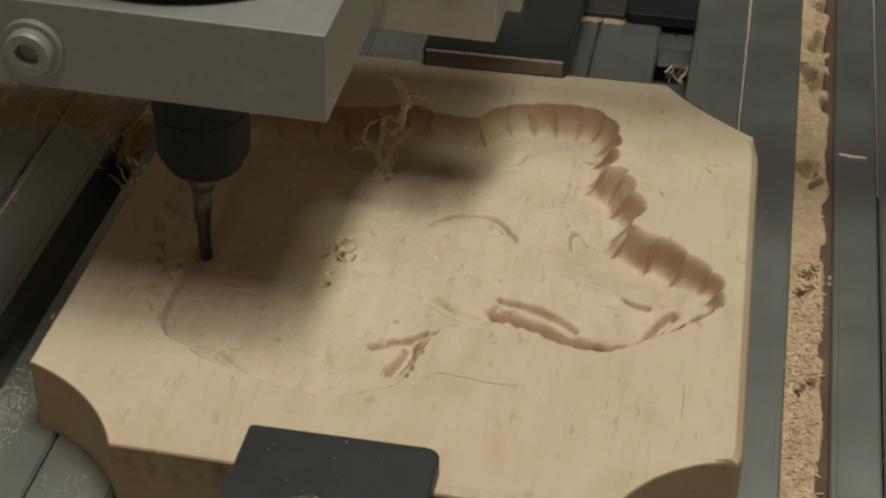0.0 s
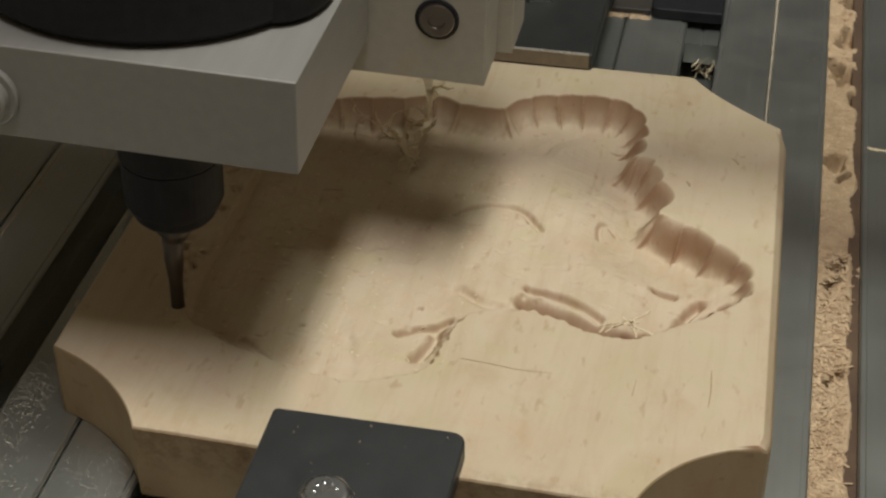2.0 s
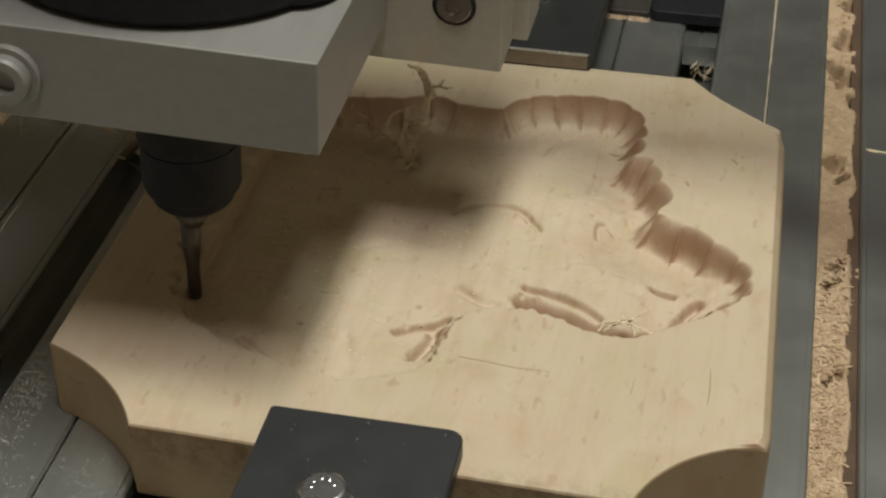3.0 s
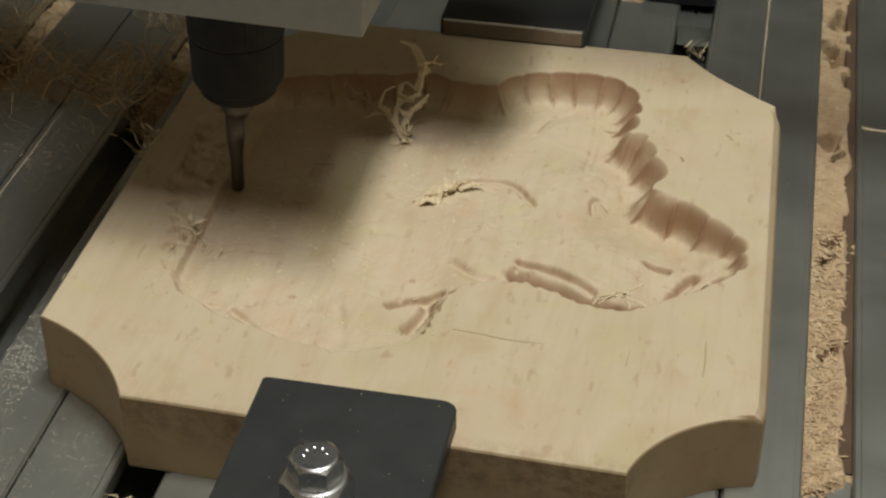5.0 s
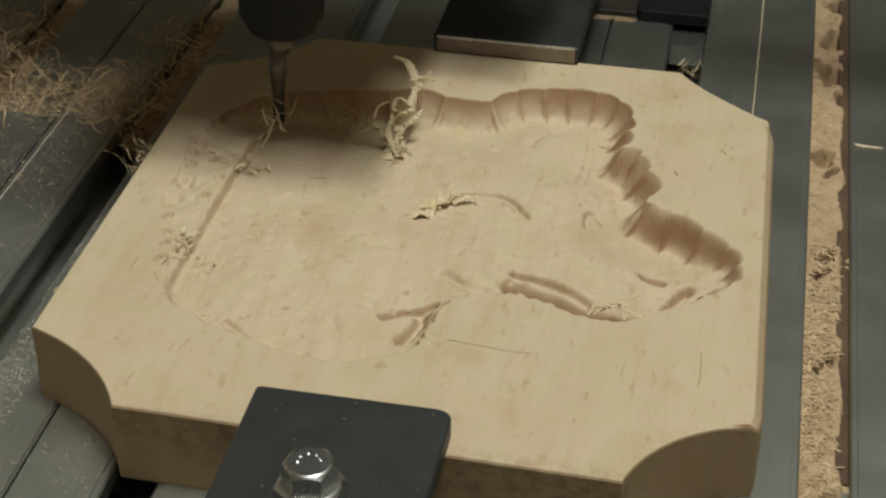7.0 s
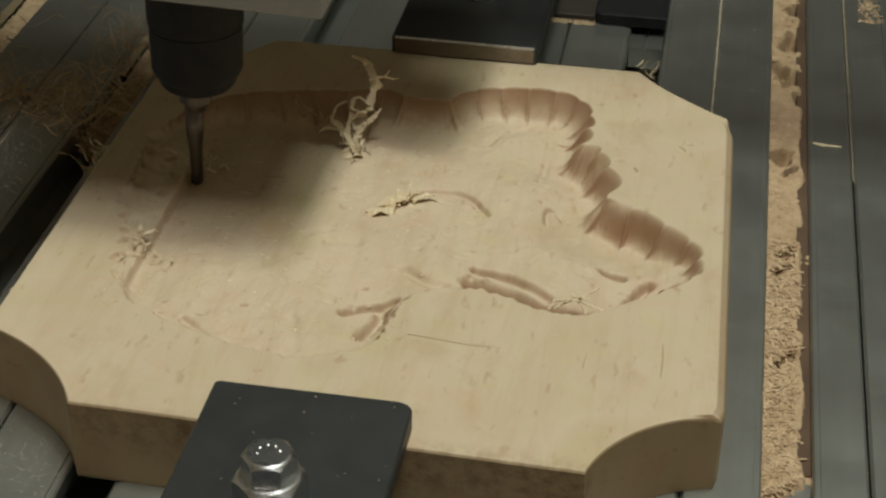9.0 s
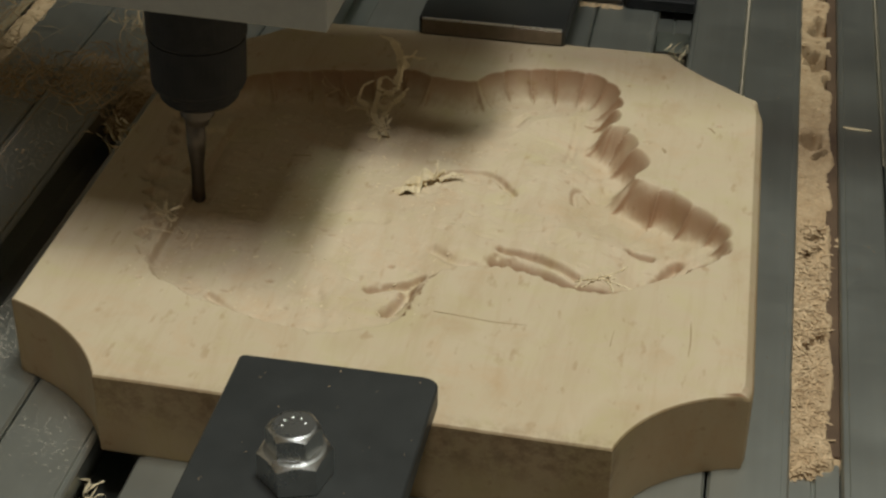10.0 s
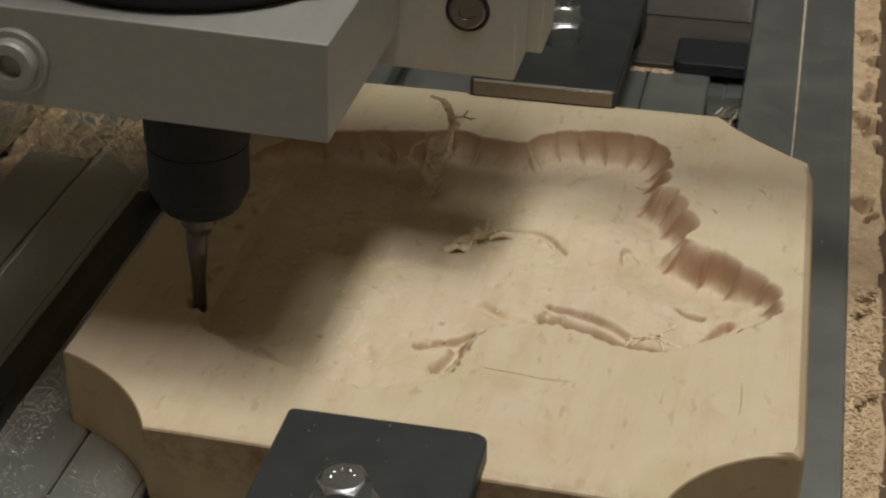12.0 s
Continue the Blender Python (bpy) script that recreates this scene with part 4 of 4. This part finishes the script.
SPOT = shaving("wood_shaving", (-6.4, 7.5, surface(-6.4, 7.5) - 0.02), 66, 4, (0.22, 0.2), 0.06, "tiny curled shaving on the carved face", (0.06, 0.12), (0.04, 0.1))
EARLY = shaving("wood_shaving", (-2.56, 10.0, surface(-2.56, 10.0) - 0.02), 67, 10, (0.28, 0.6), 0.10, "ragged curled shaving lying on the carving", (0.10, 0.28), (0.07, 0.18))
CHIP = tagged(empty("wood_shaving", (5.6, 7.35, H - 0.25)), "thin crossed slivers caught in the carved groove", "wood shaving", "loose wood shavings")
strand(CHIP, [(-0.55, -0.25, 0.22), (-0.3, 0.0, 0.28), (0.2, 0.25, 0.36), (0.65, 0.62, 0.45)], (0.10, 0.08, 0.07, 0.05), 31)
strand(CHIP, [(-0.75, -0.1, 0.25), (-0.4, 0.05, 0.26), (0.0, 0.2, 0.3), (0.35, 0.28, 0.3)], (0.05, 0.09, 0.08, 0.06), 32)
strand(CHIP, [(-0.1, 0.45, 0.32), (0.05, 0.2, 0.3), (0.25, -0.05, 0.28), (0.35, -0.35, 0.22)], (0.05, 0.07, 0.08, 0.05), 33)
strand(CHIP, [(0.1, 0.1, 0.3), (0.5, 0.0, 0.28), (0.9, -0.12, 0.22)], (0.06, 0.07, 0.05), 34)
strand(CHIP, [(-0.7, -0.3, 0.2), (-0.6, -0.05, 0.27), (-0.62, 0.2, 0.24)], (0.08, 0.08, 0.05), 35)
shaving("wood_shaving", (6.75, 26.4, 0.0), 69, 12, (0.28, 0.25), 0.3, "tuft of thin shavings behind the board", (0.15, 0.4), (0.04, 0.09), (0.1, 0.5), (0.3, 0.9))
LONG = dict(radius=(0.15, 0.65), wide=(0.025, 0.085), turns=(0.25, 1.1), length=(0.6, 2.8), material=BROWN_CURL)
shaving("wood_shaving", (-19.2, 21.8, 0.0), 70, 170, (0.9, 1.9), 0.8, "large heap of matted curled shavings on the table", **LONG)
shaving("wood_shaving", (-15.6, 19.8, 0.0), 71, 130, (1.5, 0.8), 0.45, "spread of matted curled shavings on the table", **LONG)
shaving("wood_shaving", (-12.6, 19.2, 0.0), 72, 110, (0.6, 1.4), 0.8, "long curled shavings caught between table and board", **LONG)
shaving("wood_shaving", (-10.85, 14.3, 0.9), 73, 16, (0.22, 0.45), 0.5, "ragged shaving hanging from the board's edge", (0.1, 0.25), (0.08, 0.2))
shaving("wood_shaving", (-11.9, 23.6, 0.0), 74, 80, (0.7, 1.8), 0.8, "long curled shavings caught between table and board", **LONG)
shaving("wood_shaving", (-13.6, 25.2, 0.0), 77, 40, (0.9, 0.7), 0.6, "loose looping shavings on the table", **LONG)
shaving("wood_shaving", (-10.9, 7.1, 0.0), 78, 10, (0.15, 0.6), 0.4, "small pale shavings heaped against the board", (0.06, 0.14), (0.04, 0.1))
FAR = shaving("wood_shaving", (-4.2, 17.3, surface(-4.2, 17.3) - 0.02), 79, 12, (0.5, 0.5), 0.5, "thin looping shavings standing on the carved face", (0.12, 0.3), (0.04, 0.10), (0.5, 1.3), (0.4, 1.6), BROWN_CURL)
CLING = shaving("wood_shaving", (-6.35, 15.1, surface(-6.35, 15.1) - 0.02), 80, 12, (0.22, 0.35), 0.9, "tall tangle of fresh shavings thrown up by the cutter", (0.12, 0.34), (0.08, 0.2), (0.5, 1.3), (0.5, 1.6))
FLECK = tagged(empty("wood_shaving", (13.0, 22.42, 0.0)), "narrow bright shaving lying flat on the table", "wood shaving", "loose wood shavings")
strand(FLECK, [(0.0, 0.08, 0.03), (0.25, 0.02, 0.04), (0.6, -0.02, 0.04), (0.95, 0.0, 0.03)], (0.14, 0.16, 0.12, 0.05), 36, 0.6)
shaving("wood_shaving", (-6.4, -0.6, -0.9), 76, 6, (0.18, 0.35), 0.2, "pale shavings lying in a table slot")


# ---- moving things ----
TIPS = [
    (0.0, -6.71, 9.28),
    (0.2, -6.75, 8.84),
    (0.5, -6.70, 7.89),
    (0.8, -6.80, 7.28),
    (1.0, -6.81, 6.85),
    (1.2, -6.83, 6.54),
    (1.5, -7.03, 6.45),
    (1.8, -7.15, 6.18),
    (2.0, -7.20, 5.78),
    (2.2, -7.21, 5.98),
    (2.5, -7.20, 6.64),
    (2.8, -6.97, 6.55),
    (3.0, -6.83, 6.50),
    (3.2, -6.73, 6.72),
    (4.8, -6.67, 10.53),
    (5.0, -6.65, 10.97),
    (5.2, -6.62, 11.69),
    (5.5, -6.64, 12.68),
    (5.8, -6.61, 13.23),
    (6.0, -6.48, 13.36),
    (6.5, -6.53, 14.74),
    (6.8, -6.55, 15.59),
    (7.0, -6.55, 16.12),
    (7.2, -6.55, 16.57),
    (7.6, -6.55, 16.77),
    (8.8, -6.79, 12.83),
    (9.0, -6.72, 12.11),
    (9.5, -6.67, 10.61),
    (10.0, -6.74, 9.66),
    (10.5, -6.72, 8.34),
    (10.8, -6.69, 7.54),
    (11, -6.73, 7.15),
    (11.2, -6.75, 6.61),
    (11.5, -6.77, 5.95),
    (11.6, -6.80, 5.89),
    (12.0, -7.19, 6.40),
]


def motions():
    walk(SPINDLE, [(t, pose(x * CM, y * CM, 2.2 * CM, 0, 1.6, 0)) for t, x, y in TIPS])
    walk(UNSEEN_GANTRY, [(t, pose(-6.9 * CM, y * CM, 2.2 * CM)) for t, x, y in TIPS])
    # shavings that the cutter throws on to the board or sweeps off it
    def thrown(ob, rows):
        rest = ob.location.z / CM
        walk(ob, [(t, pose(x * CM, y * CM, z * CM, 0, 0, turn)) for t, x, y, z, turn in [(r[0], r[1], r[2], rest if r[3] is None else r[3], r[4]) for r in rows]])
    thrown(EARLY, [(0, -2.56, 10.0, None, 0), (1.3, -2.56, 10.0, None, 0), (1.42, -8.5, 9.5, 5.0, 50), (1.6, -23.5, 9.0, 0.02, 90), (12, -23.5, 9.0, 0.02, 90)])
    thrown(CHIP, [(0, 23.2, 6, -0.18, -60), (1.6, 23.2, 6, -0.18, -60), (1.75, 15, 7, 5.0, -30), (1.95, 5.85, 7.3, None, 0), (12, 5.85, 7.3, None, 0)])
    thrown(FLAT, [(0, -23.4, 13, 0.02, -80), (3.5, -23.4, 13, 0.02, -80), (3.8, -10, 12.4, 6.0, -40), (4.1, -0.28, 11.95, None, 0), (12, -0.28, 11.95, None, 0)])
    thrown(SIDE, [(0, -23.6, 8, 0.02, -60), (3.6, -23.6, 8, 0.02, -60), (3.9, -14, 8.2, 5.0, -30), (4.2, -7.2, 8.0, None, 0), (11.0, -7.2, 8.0, None, 0), (11.2, -15, 8, 4.0, 40), (11.4, -23.6, 7.5, 0.02, 80), (12, -23.6, 7.5, 0.02, 80)])
    thrown(SPOT, [(0, -23.4, 6, 0.02, -60), (3.6, -23.4, 6, 0.02, -60), (3.9, -14, 6.8, 5.0, -30), (4.2, -6.4, 7.5, None, 0), (10.9, -6.4, 7.5, None, 0), (11.1, -15, 7, 4.0, 40), (11.3, -23.4, 6, 0.02, 80), (12, -23.4, 6, 0.02, 80)])
    thrown(CLING, [(0, -23.6, 16, 0.02, -60), (6.5, -23.6, 16, 0.02, -60), (6.7, -14, 15.6, 4.0, -30), (6.9, -6.35, 15.1, None, 0), (8.1, -6.35, 15.1, None, 0), (8.25, -15, 15, 4.0, 40), (8.4, -23.6, 15, 0.02, 80), (12, -23.6, 15, 0.02, 80)])
    thrown(NEAR, [(0, -23.6, 14, 0.02, -60), (5.2, -23.6, 14, 0.02, -60), (5.4, -14, 13.4, 4.0, -30), (5.6, -6.9, 12.9, None, 0), (9.1, -6.9, 12.9, None, 0), (9.25, -15, 13, 4.0, 40), (9.4, -23.6, 13, 0.02, 80), (12, -23.6, 13, 0.02, 80)])


motions()
